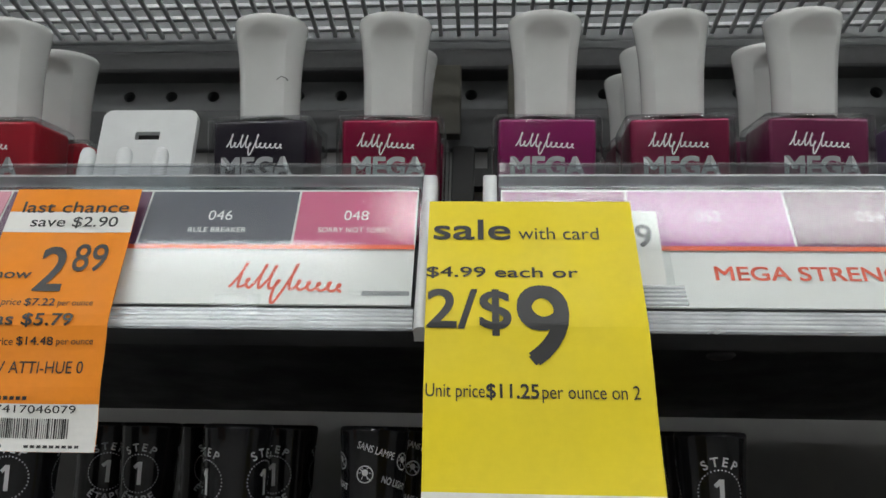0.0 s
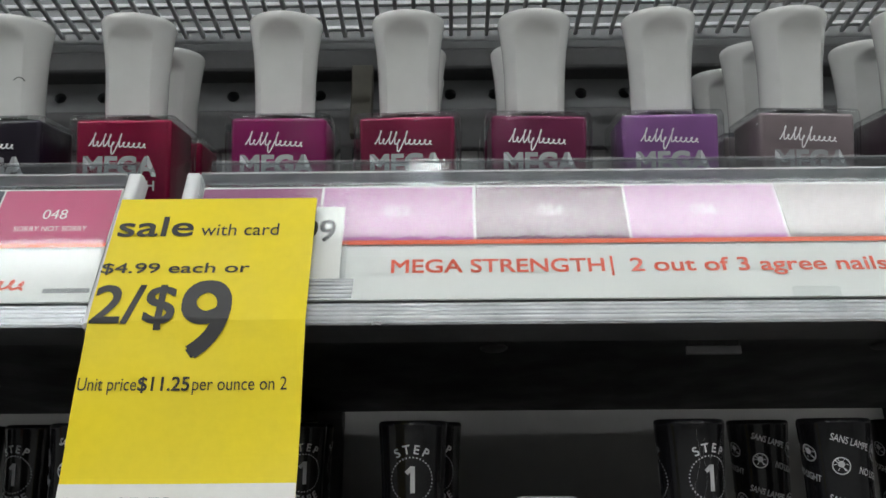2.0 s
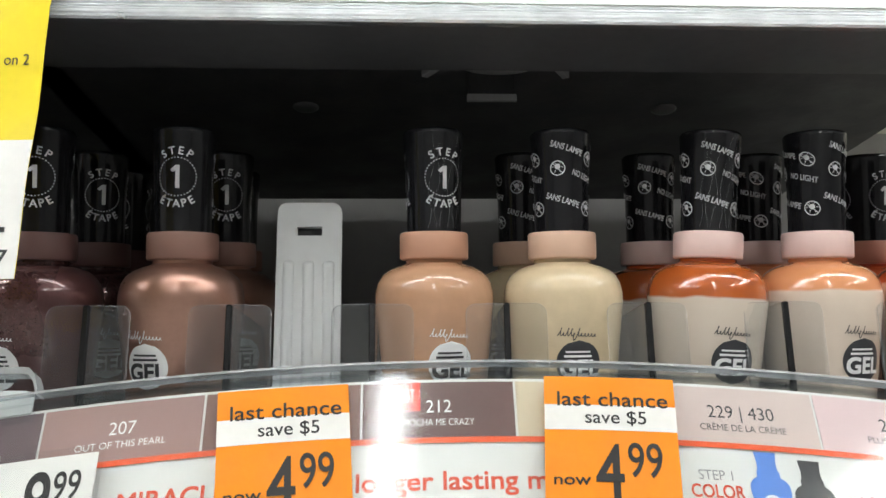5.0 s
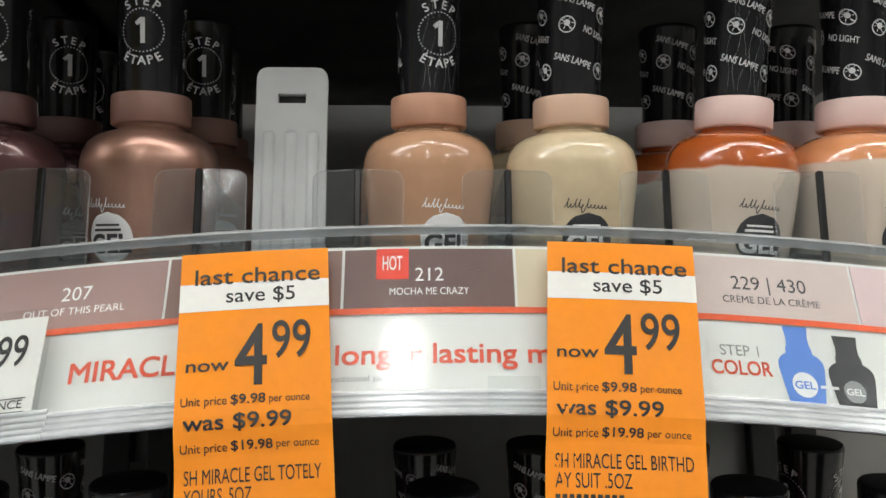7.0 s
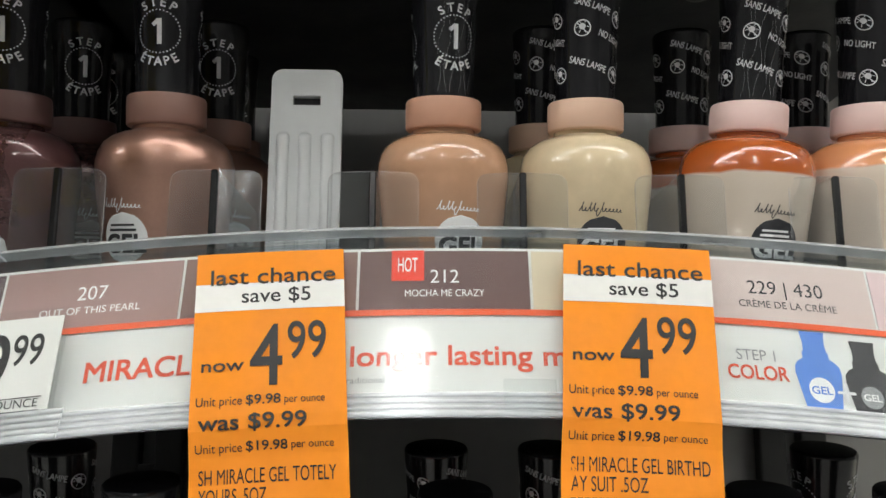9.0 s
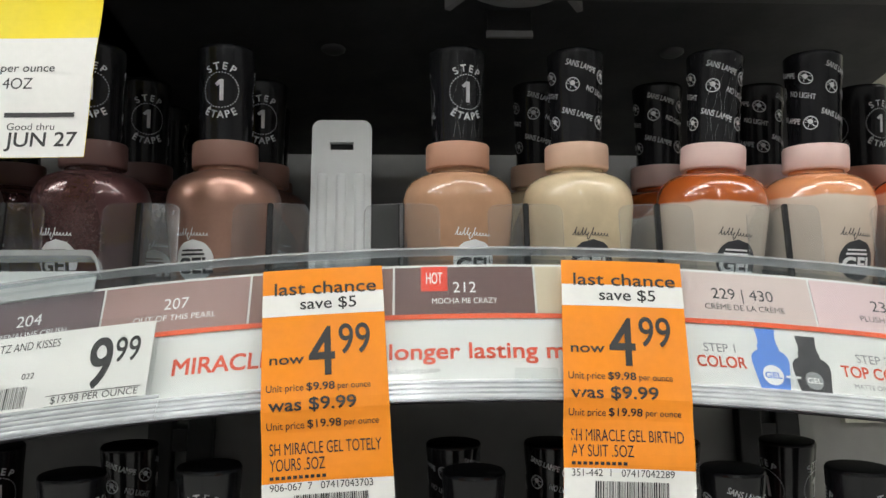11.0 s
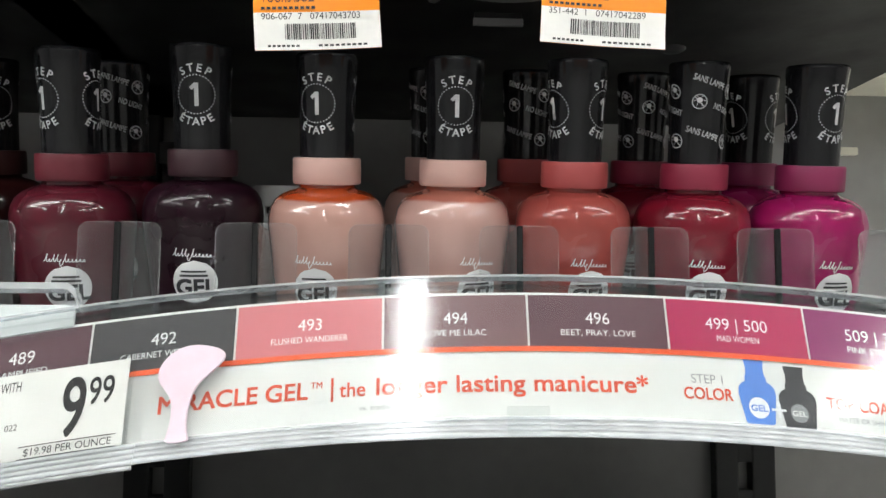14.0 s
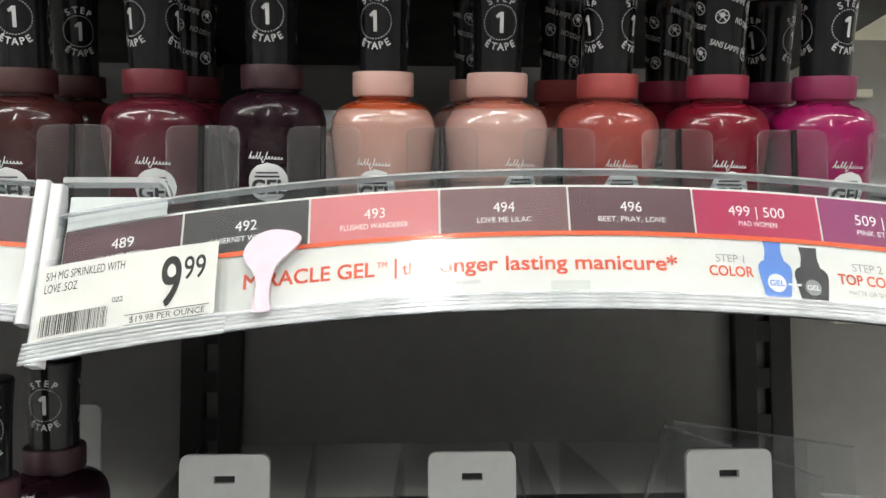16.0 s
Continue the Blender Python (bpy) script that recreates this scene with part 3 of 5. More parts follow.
# small clear light bracket and dashes under the two upper shelves
def under_bracket(x, y, z, deep):
    t = thing("shelf_bracket", (x, y, z), "small grey plastic bracket under the shelf", "bracket", "under-shelf brackets")
    vs, fs = lathe([(0.0006, -1.0), (0.0100, -0.97), (0.0142, -0.80), (0.0160, -0.50), (0.0162, 0.0)], 40)
    vs = [Vector((v.x, v.y * 0.42, v.z * deep)) for v in vs]
    add("plate", smooth_by_angle(mesh_of("plate", vs, fs, M_BRACKET), 60), t)
    for sx in (-1, 1):
        vs, fs = box_data(-0.0012, 0.0012, -0.006, 0.006, -deep, 0.0, 0.0004)
        arm = add("arm", mesh_of("arm", vs, fs, M_BRACKET), t, (sx * 0.0195, 0.001, 0))
        arm.rotation_euler = (0, 0, radians(-32 * sx))
    vs, fs = box_data(-0.0080, 0.0080, -0.0007, 0.0007, -deep + 0.0026, 0.0, 0.0003)
    stem = add("stem", mesh_of("stem", vs, fs, M_BLACK), t, (0.0008, 0.0245, 0))
    vs, fs = box_data(-0.0085, 0.0085, -0.0008, 0.0008, -deep, -deep + 0.0026, 0.0003)
    add("tab", mesh_of("tab", vs, fs, M_BRACKET), stem, label="pale grey tab")
    return t


under_bracket(0.1472, 0.2235, 1.4114, 0.0108)
under_bracket(0.1460, 0.2235, 1.2799, 0.0045)


def under_screw(x, y, z):
    vs, fs = lathe([(0.0048, 0.0), (0.0048, -0.0004), (0.0040, -0.0010), (0.0022, -0.0013), (0.0004, -0.0014)], 28)
    vs = [Vector((v.x, -v.y, v.z)) for v in vs]
    ob = add("screw_cap", smooth_by_angle(mesh_of("screw_cap", vs, [tuple(reversed(q)) for q in fs], M_DARKGREY), 60), None, (x, y, z))
    return tagged(ob, "round grey plastic screw cap under a shelf", "screw cap", "under-shelf screw caps")


for z in (1.4114, 1.2799):
    for x in (0.0815, 0.2180):
        under_screw(x, 0.2790, z)

# pale shelves of the next bay, behind the upright; the lowest is unseen, added to shade the panel
for z, y0 in ((1.452, 0.30), (1.3005, 0.36), (1.172, 0.22)):
    t = thing("next_bay_shelf", (0.42, 0.35, z), "ivory steel shelf of the neighbouring bay", "shelf", "neighbouring shelves")
    box("plate", 0.318, 0.75, y0, YW - 0.001, z, z + 0.004, M_IVORY, t)
    box("ridged_edge", 0.318, 0.75, y0 - 0.004, y0 - 0.0002, z - 0.006, z + 0.006, M_IVORY, t, 0.0015)
    box("bright_tab", 0.338, 0.365, YW - 0.006, YW - 0.002, z - 0.034, z - 0.030, M_IVORY, t)


# ---- printed labels in the holders ----
def label_strip(surf, x0, x1, z_top, z_mid, z_low, swatches, name_label, card=0.0):
    t = thing("label_strip", (x0, 0.18, z_low), name_label, "label strip", "printed shelf labels")
    o = Vector(t.location)
    ls = lambda u, v, off=0.0: surf(u, v, off) - o
    sheet("backing", ls, x0, x1, z_low, z_top + 0.0007, 48, 3, 0.0, 0.0006, M_WHITE, t)
    if card:
        drop = lambda u: -surf(u, 0.0).z
        rise = lambda u, f, off=0.0: ls(u, z_top + 0.0003 + f * (0.0052 + drop(u) - drop(card)) * min(1.0, 0.55 + ((card - u) / 0.0022) ** 0.5 * 0.45), off)
        sheet("end_card", rise, x0 + 0.0004, card - 0.0004, 0.0, 1.0, 24, 3, 0.0004, 0.0005, M_WHITE, t, "plain white end card")
    for a, b, col, number, title in swatches:
        m = solid("swatch_print", col, 0.4, vary=0.05, scale=350)
        s = sheet("color_swatch", ls, a + 0.0003, b - 0.0003, z_mid + 0.0006, z_top, 8, 2, 0.00025, 0.0002, m, t)
        ink = M_WHITE_INK if sum(col) < 1.25 else M_CHAR
        so = s
        h = z_top - z_mid
        if number:
            lay("number", art_text(number, (a + b) / 2, z_mid + 0.47 * h, 0.0029, heavy=0.0), ls, 0.0003, ink, so)
        if title:
            w = min(0.0290, 0.00118 * len(title))
            lay("title", art_text(title, (a + b) / 2, z_mid + 0.25 * h, 0.0015, w), ls, 0.0003, ink, so)
    lay("orange_line", art_rect(x0, x1, z_mid - 0.0007, z_mid + 0.0006, 60, 1), ls, 0.00032, M_ORANGE_LINE, t)
    return t, ls


def mini_bottle(u, v, h):
    """Outline of a small printed bottle."""
    k = h / 0.0150
    half = [(3.1, 0), (3.5, 0.4), (4.0, 3.5), (4.55, 7.0), (4.4, 8.4), (3.6, 9.4), (2.6, 9.9), (2.6, 11.2), (2.3, 11.3), (2.15, 13.0), (2.5, 15.4)]
    pts = half + [(-x, y) for x, y in reversed(half)]
    return [(u + x * k / 1000, v + y * k / 1000) for x, y in pts], [tuple(range(len(pts)))]


def gel_sign(t, ls, x, z):
    """Words and small pictures on the white band of a curved strip; x, z: start and base line of the first word."""
    lay("heading", art_text("MIRACLE GEL", x, z, 0.0040, 0.0355, 0.03, "l"), ls, 0.00013, M_RED_INK, t)
    lay("mark", art_text("TM", x + 0.0362, z + 0.0024, 0.0015, None, 0.02, "l"), ls, 0.00013, M_RED_INK, t)
    lay("bar", art_rect(x + 0.0411, x + 0.0417, z - 0.001, z + 0.0046), ls, 0.00013, M_RED_INK, t)
    lay("slogan", art_text("the", x + 0.0432, z, 0.0034, 0.0062, 0.02, "l"), ls, 0.00013, M_RED_INK, t)
    lay("slogan", art_text("longer lasting manicure*", x + 0.0522, z, 0.0040, 0.0668, 0.03, "l"), ls, 0.00013, M_RED_INK, t)
    lay("small_print", art_text("vs. traditional polish", x + 0.048, z - 0.0034, 0.0012, 0.0165, 0, "l"), ls, 0.00013, M_GREY_INK, t)
    X = x + 0.1338
    lay("step_words", art_text("STEP 1", X, z + 0.0030, 0.0022, 0.0078), ls, 0.00013, M_GREY_INK, t)
    lay("step_words", art_text("COLOR", X, z - 0.0008, 0.0028, 0.0120, 0.03), ls, 0.00013, M_RED_INK, t)
    lay("step_words", art_text("STEP 2", X + 0.0376, z + 0.0030, 0.0022, 0.0082), ls, 0.00013, M_GREY_INK, t)
    lay("step_words", art_text("TOP COAT", X + 0.0378, z - 0.0008, 0.0028, 0.0172, 0.03), ls, 0.00013, M_RED_INK, t)
    lay("step_words", art_text("MATTE OR SHINY", X + 0.0378, z - 0.0036, 0.0012, 0.0125), ls, 0.00013, M_GREY_INK, t)
    b = lay("printed_bottle", mini_bottle(X + 0.0121, z - 0.0058, 0.0152), ls, 0.00013, M_BLUE, t, "blue printed bottle picture")
    lay("dot", art_disc(X + 0.0121, z - 0.0020, 0.0025), ls, 0.0002, M_WHITE_INK, b)
    lay("word", art_text("GEL", X + 0.0121, z - 0.0028, 0.0015, 0.0040, 0.03), ls, 0.00026, M_BLUE, b)
    b = lay("printed_bottle", mini_bottle(X + 0.0219, z - 0.0070, 0.0152), ls, 0.00013, M_CHAR, t, "black printed bottle picture")
    lay("dot", art_disc(X + 0.0219, z - 0.0026, 0.0022), ls, 0.0002, M_GREY_INK, b)
    lay("word", art_text("GEL", X + 0.0219, z - 0.0033, 0.0013, 0.0034, 0.03), ls, 0.00026, M_WHITE_INK, b)
    lay("plus", art_join([art_rect(X + 0.0151, X + 0.0187, z - 0.0025, z - 0.0019), art_rect(X + 0.0166, X + 0.0172, z - 0.0040, z - 0.0004)]), ls, 0.0003, M_WHITE_INK, t)
    lay("brand_mark", art_script(X + 0.0645, z - 0.001, 0.024, 0.0075, 0.0007), ls, 0.00013, M_RED_INK, t)


PLUM, CHARC, ROSE, MAUVE, DPLUM, MAG, PURP = (0.085, 0.028, 0.042), (0.035, 0.032, 0.036), (0.58, 0.17, 0.19), (0.17, 0.085, 0.095), (0.10, 0.040, 0.055), (0.40, 0.016, 0.085), (0.24, 0.022, 0.12)
t3, ls3 = label_strip(SURF3, 0.0056, 0.2984, 1.1835, 1.1701, 1.1532, [
    (0.0056, 0.0380, PLUM, "489", "V-AMPLIFIED"), (0.0380, 0.0731, CHARC, "492", "CABERNET WITH BAE"),
    (0.0731, 0.1095, ROSE, "493", "FLUSHED WANDERER"), (0.1095, 0.1459, MAUVE, "494", "LOVE ME LILAC"),
    (0.1459, 0.1812, DPLUM, "496", "BEET, PRAY, LOVE"), (0.1812, 0.2164, MAG, "499 | 500", "MAD WOMEN"),
    (0.2164, 0.2516, PURP, "509 | 345", "PINK STILETTO"), (0.2516, 0.2984, (0.16, 0.03, 0.12), "", "")],
    "white printed label strip with plum and pink swatches", 0.0335)
gel_sign(t3, ls3, 0.0559, 1.1599)
TAUPE = (0.33, 0.20, 0.185)
t2, ls2 = label_strip(SURF2, 0.0006, 0.2984, 1.3023, 1.2890, 1.2724, [
    (0.0006, 0.0353, (0.12, 0.075, 0.085), "204", "ADRENALINE CRUSH"), (0.0353, 0.0715, TAUPE, "207", "OUT OF THIS PEARL"),
    (0.0715, 0.1077, (0.22, 0.12, 0.10), "", ""), (0.1077, 0.1437, (0.135, 0.070, 0.066), "212", "MOCHA ME CRAZY"),
    (0.1437, 0.1790, (0.62, 0.53, 0.38), "", ""), (0.1790, 0.2145, (0.60, 0.49, 0.46), "229 | 430", "CRÈME DE LA CRÈME"),
    (0.2145, 0.2500, (0.66, 0.50, 0.51), "234", "PLUSH BLUSH"), (0.2500, 0.2984, (0.66, 0.38, 0.36), "", "")],
    "white printed label strip with nude and taupe swatches", 0.0325)
gel_sign(t2, ls2, 0.0546, 1.2782)
hot = lay("hot_flash", art_rect(0.1146, 0.1214, 1.2957, 1.3024, 3, 1), ls2, 0.00035, M_HOT, t2, "red square flash")
lay("word", art_text("HOT", 0.1180, 1.2977, 0.0031, 0.0041, 0.02), ls2, 0.0004, M_WHITE_INK, hot)

t1, ls1 = label_strip(SURF1, 0.0052, 0.2984, 1.4272, 1.4106, 1.3952, [
    (0.0052, 0.0352, (0.26, 0.055, 0.17), "", ""), (0.0352, 0.0724, (0.40, 0.10, 0.33), "052", ""),
    (0.0724, 0.1093, (0.16, 0.055, 0.11), "054", ""), (0.1093, 0.1465, (0.45, 0.17, 0.40), "056", ""),
    (0.1465, 0.1836, (0.30, 0.25, 0.25), "", ""), (0.1836, 0.2206, (0.13, 0.10, 0.12), "060", ""),
    (0.2206, 0.2577, (0.52, 0.45, 0.60), "", ""), (0.2577, 0.2984, (0.35, 0.28, 0.38), "", "")],
    "white printed label strip with mauve and grey swatches")
lay("heading", art_text("MEGA STRENGTH", 0.0529, 1.4022, 0.0036, 0.0490, 0.03, "l"), ls1, 0.00013, M_RED_INK, t1)
lay("bar", art_rect(0.1034, 0.1040, 1.4010, 1.4064), ls1, 0.00013, M_RED_INK, t1)
lay("slogan", art_text("2 out of 3 agree nails look stronger", 0.1080, 1.4022, 0.0036, 0.0993, 0.03, "l"), ls1, 0.00013, M_RED_INK, t1)
t0, ls0 = label_strip(SURF1, -0.2990, -0.0150, 1.4272, 1.4106, 1.3952, [
    (-0.2990, -0.1550, (0.45, 0.05, 0.10), "", ""), (-0.1550, -0.1183, (0.62, 0.25, 0.32), "", ""),
    (-0.1183, -0.0818, (0.11, 0.035, 0.09), "", ""), (-0.0818, -0.0443, (0.055, 0.06, 0.085), "046", "RULE BREAKER"),
    (-0.0443, -0.0150, (0.55, 0.07, 0.19), "048", "SORRY NOT SORRY")],
    "white printed label strip with pink and slate swatches")
lay("brand_mark", art_script(-0.0425, 1.3990, 0.029, 0.0068, 0.0008), ls0, 0.00013, M_RED_INK, t0)
lay("small_print", art_rect(-0.0262, -0.0155, 1.3975, 1.3987), ls0, 0.00013, M_GREY_INK, t0)
t9, ls9 = label_strip(SURF3L, -0.2980, -0.0047, 1.1850, 1.1716, 1.1546, [
    (-0.0600, -0.0047, PLUM, "", ""), (-0.1000, -0.0600, CHARC, "", "")], "white printed label strip with plum swatches")


# ---- price tags ----
def tag_surface(x, w, z_top, h, surf, z_rail, y_low, sway, curl, out=0.0042):
    """A paper tag that lies on the label cover, passes over the rail and hangs free below; (u, v) run 0..1 across and down."""
    def s(u, v, off=0.0):
        xx = x + w * u + sway * v
        top = surf(x + w * u, z_top, 0.0)
        z = top.z - h * v
        edge = surf(xx, z_rail, 0.0)
        sl = (surf(xx, z_top, 0.0).y - edge.y) / (z_top - z_rail)
        y = edge.y + sl * max(0.0, z - edge.z) - out
        k = max(0.0, edge.z - z) / max(1e-6, edge.z - (top.z - h))
        y += (y_low - (edge.y - out)) * (k * k * (3 - 2 * k) * 0.6 + 0.4 * k) - curl * max(0.0, v - 0.75) ** 2 * 10
        y += 0.0010 * math.sin(math.pi * u) * v - 0.0005 * k * (1 - k) * 4 * math.sin(16.0 * v + 1.5 * u)
        return Vector((xx, y - off, z))
    return s


def barcode(u0, u1, v0, v1, seed):
    rnd = random.Random(seed)
    out, u = [], u0
    while u < u1:
        a = (u1 - u0) * rnd.choice((0.008, 0.012, 0.02))
        out.append(art_rect(u, min(u + a, u1), v0, v1, 1, 2))
        u += a + (u1 - u0) * rnd.choice((0.008, 0.012, 0.018))
    return out


def paper_tag(name, label, surf, w, h, material, x_group):
    t = thing(name, tuple(surf(0.5, 0.0)), label, "price tag", x_group)
    o = Vector(t.location)
    ls = lambda u, v, off=0.0: surf(u, v, off) - o
    sheet("paper", ls, 0, 1, 1, 0, 10, 24, 0.0, 0.00018, material, t)

    def write(text, u, v, cap, width=None, heavy=0.0, align="c", ink=M_BLACK_INK, part="lettering"):
        """u: fraction across; v: fraction down of the base line; cap and width in metres."""
        vs, fs = art_text(text, u * w, -v * h, cap, width, heavy, align)
        return lay(part, ([(p[0] / w, -p[1] / h) + tuple(p[2:]) for p in vs], fs), ls, 0.00018, ink, t)

    def patch(part, u0, u1, v0, v1, ink, off=0.00008):
        return lay(part, art_rect(u0, u1, v1, v0, 8, 6), ls, off, ink, t)
    return t, write, patch, ls


def clearance(label, surf, w, h, save, price, cents, unit, was, unit2, lines, seed, code):
    t, write, patch, ls = paper_tag("price_tag", label, surf, w, h, M_ORANGE, "orange clearance tags")

    def dashes(u0, u1, v0, v1, n):
        """A line of small print, as plain bars."""
        for k in range(n):
            a = u0 + (u1 - u0) * k / n
            lay("print_bar", art_rect(a, a + (u1 - u0) * 0.68 / n, v1, v0, 1, 1), ls, 0.0002, M_BLACK_INK, t)
    patch("white_band", 0, 1, 0.108, 0.202, M_PAPER)
    patch("white_foot", 0, 1, 0.848, 1.0, M_PAPER)
    write("last chance", 0.52, 0.112, 0.0033, w * 0.84, 0.015)
    write("save " + save, 0.54, 0.176, 0.0029, w * (0.46 if len(save) < 3 else 0.68), 0.012)
    write("now", 0.20, 0.400, 0.0024, w * 0.27, 0.02)
    write(price, 0.48, 0.449, 0.0118, w * 0.20, 0.022)
    write(cents, 0.745, 0.368, 0.0074, w * 0.25, 0.012)
    write("Unit price", 0.04, 0.508, 0.0017, w * 0.29, 0.0, "l")
    write(unit, 0.355, 0.508, 0.0018, w * 0.22, 0.02, "l")
    write("per ounce", 0.60, 0.508, 0.0015, w * 0.26, 0.0, "l")
    write("was " + was, 0.40, 0.583, 0.0029, w * 0.68, 0.022)
    write("Unit price", 0.04, 0.652, 0.0017, w * 0.29, 0.0, "l")
    write(unit2, 0.355, 0.650, 0.0018, w * 0.26, 0.02, "l")
    write("per ounce", 0.64, 0.648, 0.0015, w * 0.27, 0.0, "l")
    for k, (line, f) in enumerate(lines):
        write(line, 0.06, 0.747 + 0.058 * k, 0.0027, w * f, 0.0, "l")
    dashes(0.06, 0.50, 0.824, 0.836, 10)
    write(code, 0.45, 0.877, 0.0016, w * 0.78)
    for bar in barcode(0.24, 0.80, 0.958, 0.895, seed):
        lay("barcode_bar", bar, ls, 0.0002, M_BLACK_INK, t)
    if "scuffed" in label:
        rnd = random.Random(seed)
        for k in range(22):
            u, v = rnd.choice((0.07, 0.11, 0.15, 0.19)) + rnd.uniform(-0.012, 0.012), rnd.uniform(0.46, 0.80)
            patch("scuff", u, u + rnd.uniform(0.008, 0.02), v, v + rnd.uniform(0.012, 0.035), M_ORANGE, 0.00026)
    dashes(0.10, 0.36, 0.979, 0.988, 7)
    dashes(0.50, 0.90, 0.979, 0.988, 9)
    return t


clearance("orange clearance tag at 4.99 hanging on the label", tag_surface(0.0750, 0.0297, 1.3024, 0.0602, SURF2, 1.2680, 0.1725, 0.0040, 0.0006), 0.0297, 0.0602,
          "$5", "4", "99", "$9.98", "$9.99", "$19.98", (("SH MIRACLE GEL TOTELY", 0.86), ("YOURS .5OZ", 0.42)), 3, "906-067  7   07417043703")
clearance("orange clearance tag at 4.99 with scuffed print", tag_surface(0.1503, 0.0303, 1.3034, 0.0600, SURF2, 1.2680, 0.1700, -0.0042, 0.0008), 0.0303, 0.0600,
          "$5", "4", "99", "$9.98", "$9.99", "$19.98", (("SH MIRACLE GEL BIRTHD", 0.86), ("AY SUIT .5OZ", 0.48)), 5, "351-442  1   07417042289")
clearance("orange clearance tag at 2.89 hanging on the label", tag_surface(-0.1140, 0.0312, 1.4258, 0.0645, SURF1, 1.3890, 0.1690, 0.0045, 0.0006), 0.0312, 0.0645,
          "$2.90", "2", "89", "$7.22", "$5.79", "$14.48", (("NEW ATTI-HUE 0", 0.80),), 8, "8   07417046079")

YW_, YH = 0.0466, 0.0985
y_surf = tag_surface(-0.0117, YW_, 1.4214, YH, SURF1, 1.3890, 0.1610, 0.0019, 0.0008, 0.0056)
yt, ywrite, ypatch, yls = paper_tag("price_tag", "yellow sale tag with a white foot hanging over the shelf edge", y_surf, YW_, YH, M_YELLOW, "yellow sale tags")
ypatch("white_foot", 0, 1, 0.678, 1.0, M_PAPER)
ywrite("sale", 0.03, 0.110, 0.0055, 0.0172, 0.028, "l")
ywrite("with card", 0.44, 0.110, 0.0034, 0.0180, 0.0, "l")
ywrite("$4.99 each or", 0.0, 0.212, 0.0026, 0.0330, 0.02, "l")
ywrite("2/$", 0.01, 0.338, 0.0092, 0.0176, 0.025, "l")
ywrite("9", 0.425, 0.413, 0.0176, 0.0102, 0.03, "l")
ywrite("Unit price", 0.01, 0.489, 0.0028, 0.0120, 0.0, "l")
ywrite("$11.25", 0.275, 0.489, 0.0029, 0.0105, 0.03, "l")
ywrite("per ounce on 2", 0.515, 0.489, 0.0028, 0.0195, 0.0, "l")
ywrite("Reg. $5.79", 0.03, 0.735, 0.0030, 0.0210, 0.02, "l")
ywrite("Unit price $14.48 per ounce", 0.03, 0.775, 0.0022, 0.0360, 0.01, "l")
ywrite("4OZ", 0.55, 0.822, 0.0030, 0.0070, 0.0, "l")
ypatch("print_bar", 0.58, 0.93, 0.885, 0.897, M_BLACK_INK, 0.0002)
ywrite("Good thru", 0.60, 0.930, 0.0018, 0.0110, 0.0, "l")
ywrite("JUN 27", 0.60, 0.972, 0.0036, 0.0165, 0.02, "l")


def shelf_ticket(label, surf, x, w, v_top, v_low, lines, dim, proud=0.0):
    """White price ticket in its own clear holder, clipped over the curved edge."""
    t = thing("price_ticket", tuple(surf(x + w / 2, v_low)), label, "price ticket", "white price tickets")
    o = Vector(t.location)
    ls = lambda u, v, off=0.0: surf(u, v, off + proud) - o
    h = v_top - v_low
    sheet("holder", ls, x - 0.002, x + w + 0.0014, v_low - 0.0055, v_top + 0.0012, 12, 3, 0.0036, 0.0008, M_TICKET, t).visible_shadow = False
    sheet("paper", ls, x, x + w, v_low + 0.0005, v_top, 12, 3, 0.0024, 0.0003, M_PAPER, t)
    for k in range(5):
        ridge("groove", ls, x - 0.002, x + w + 0.0035, v_low - 0.0050 + 0.0012 * k, 0.0005, 0.0040 - 0.0003 * k, 12, M_RAIL, t)
    for text, u, v, cap, width, heavy in lines:
        lay("lettering", art_text(text, x + u * w, v_low + v * h, cap, width, heavy, "l"), ls, 0.0025, M_BLACK_INK, t)
    if dim:
        for bar in barcode(x + 0.03 * w, x + 0.40 * w, v_low + 0.06 * h, v_low + 0.33 * h, 11):
            lay("barcode_bar", bar, ls, 0.0025, M_BLACK_INK, t)
        lay("price_box", art_join([art_rect(x + 0.50 * w, x + 0.97 * w, v_low + 0.155 * h, v_low + 0.165 * h, 6), art_rect(x + 0.50 * w, x + 0.97 * w, v_low + 0.02 * h, v_low + 0.03 * h, 6)]), ls, 0.0025, M_BLACK_INK, t)
    return t


T3 = [("S/H MG SPRINKLED WITH", 0.03, 0.80, 0.0023, 0.0205, 0), ("LOVE .5OZ", 0.03, 0.63, 0.0023, 0.0085, 0), ("9", 0.69, 0.21, 0.0132, 0.0050, 0.025), ("99", 0.815, 0.53, 0.0062, 0.0056, 0.015),
      ("022", 0.42, 0.36, 0.0014, 0.0028, 0), ("$19.98 PER OUNCE", 0.53, 0.055, 0.0016, 0.0195, 0)]
shelf_ticket("white 9.99 price ticket in a clear clip-on holder", SURF3, 0.0030, 0.0465, 1.1728, 1.1528, T3, True, 0.0022)
T2 = [("G QUARTZ AND KISSES", 0.05, 0.80, 0.0020, 0.0215, 0), ("9", 0.69, 0.20, 0.0120, 0.0050, 0.025), ("99", 0.815, 0.50, 0.0060, 0.0056, 0.015), ("022", 0.36, 0.42, 0.0014, 0.0028, 0), ("$19.98 PER OUNCE", 0.53, 0.06, 0.0016, 0.0195, 0)]
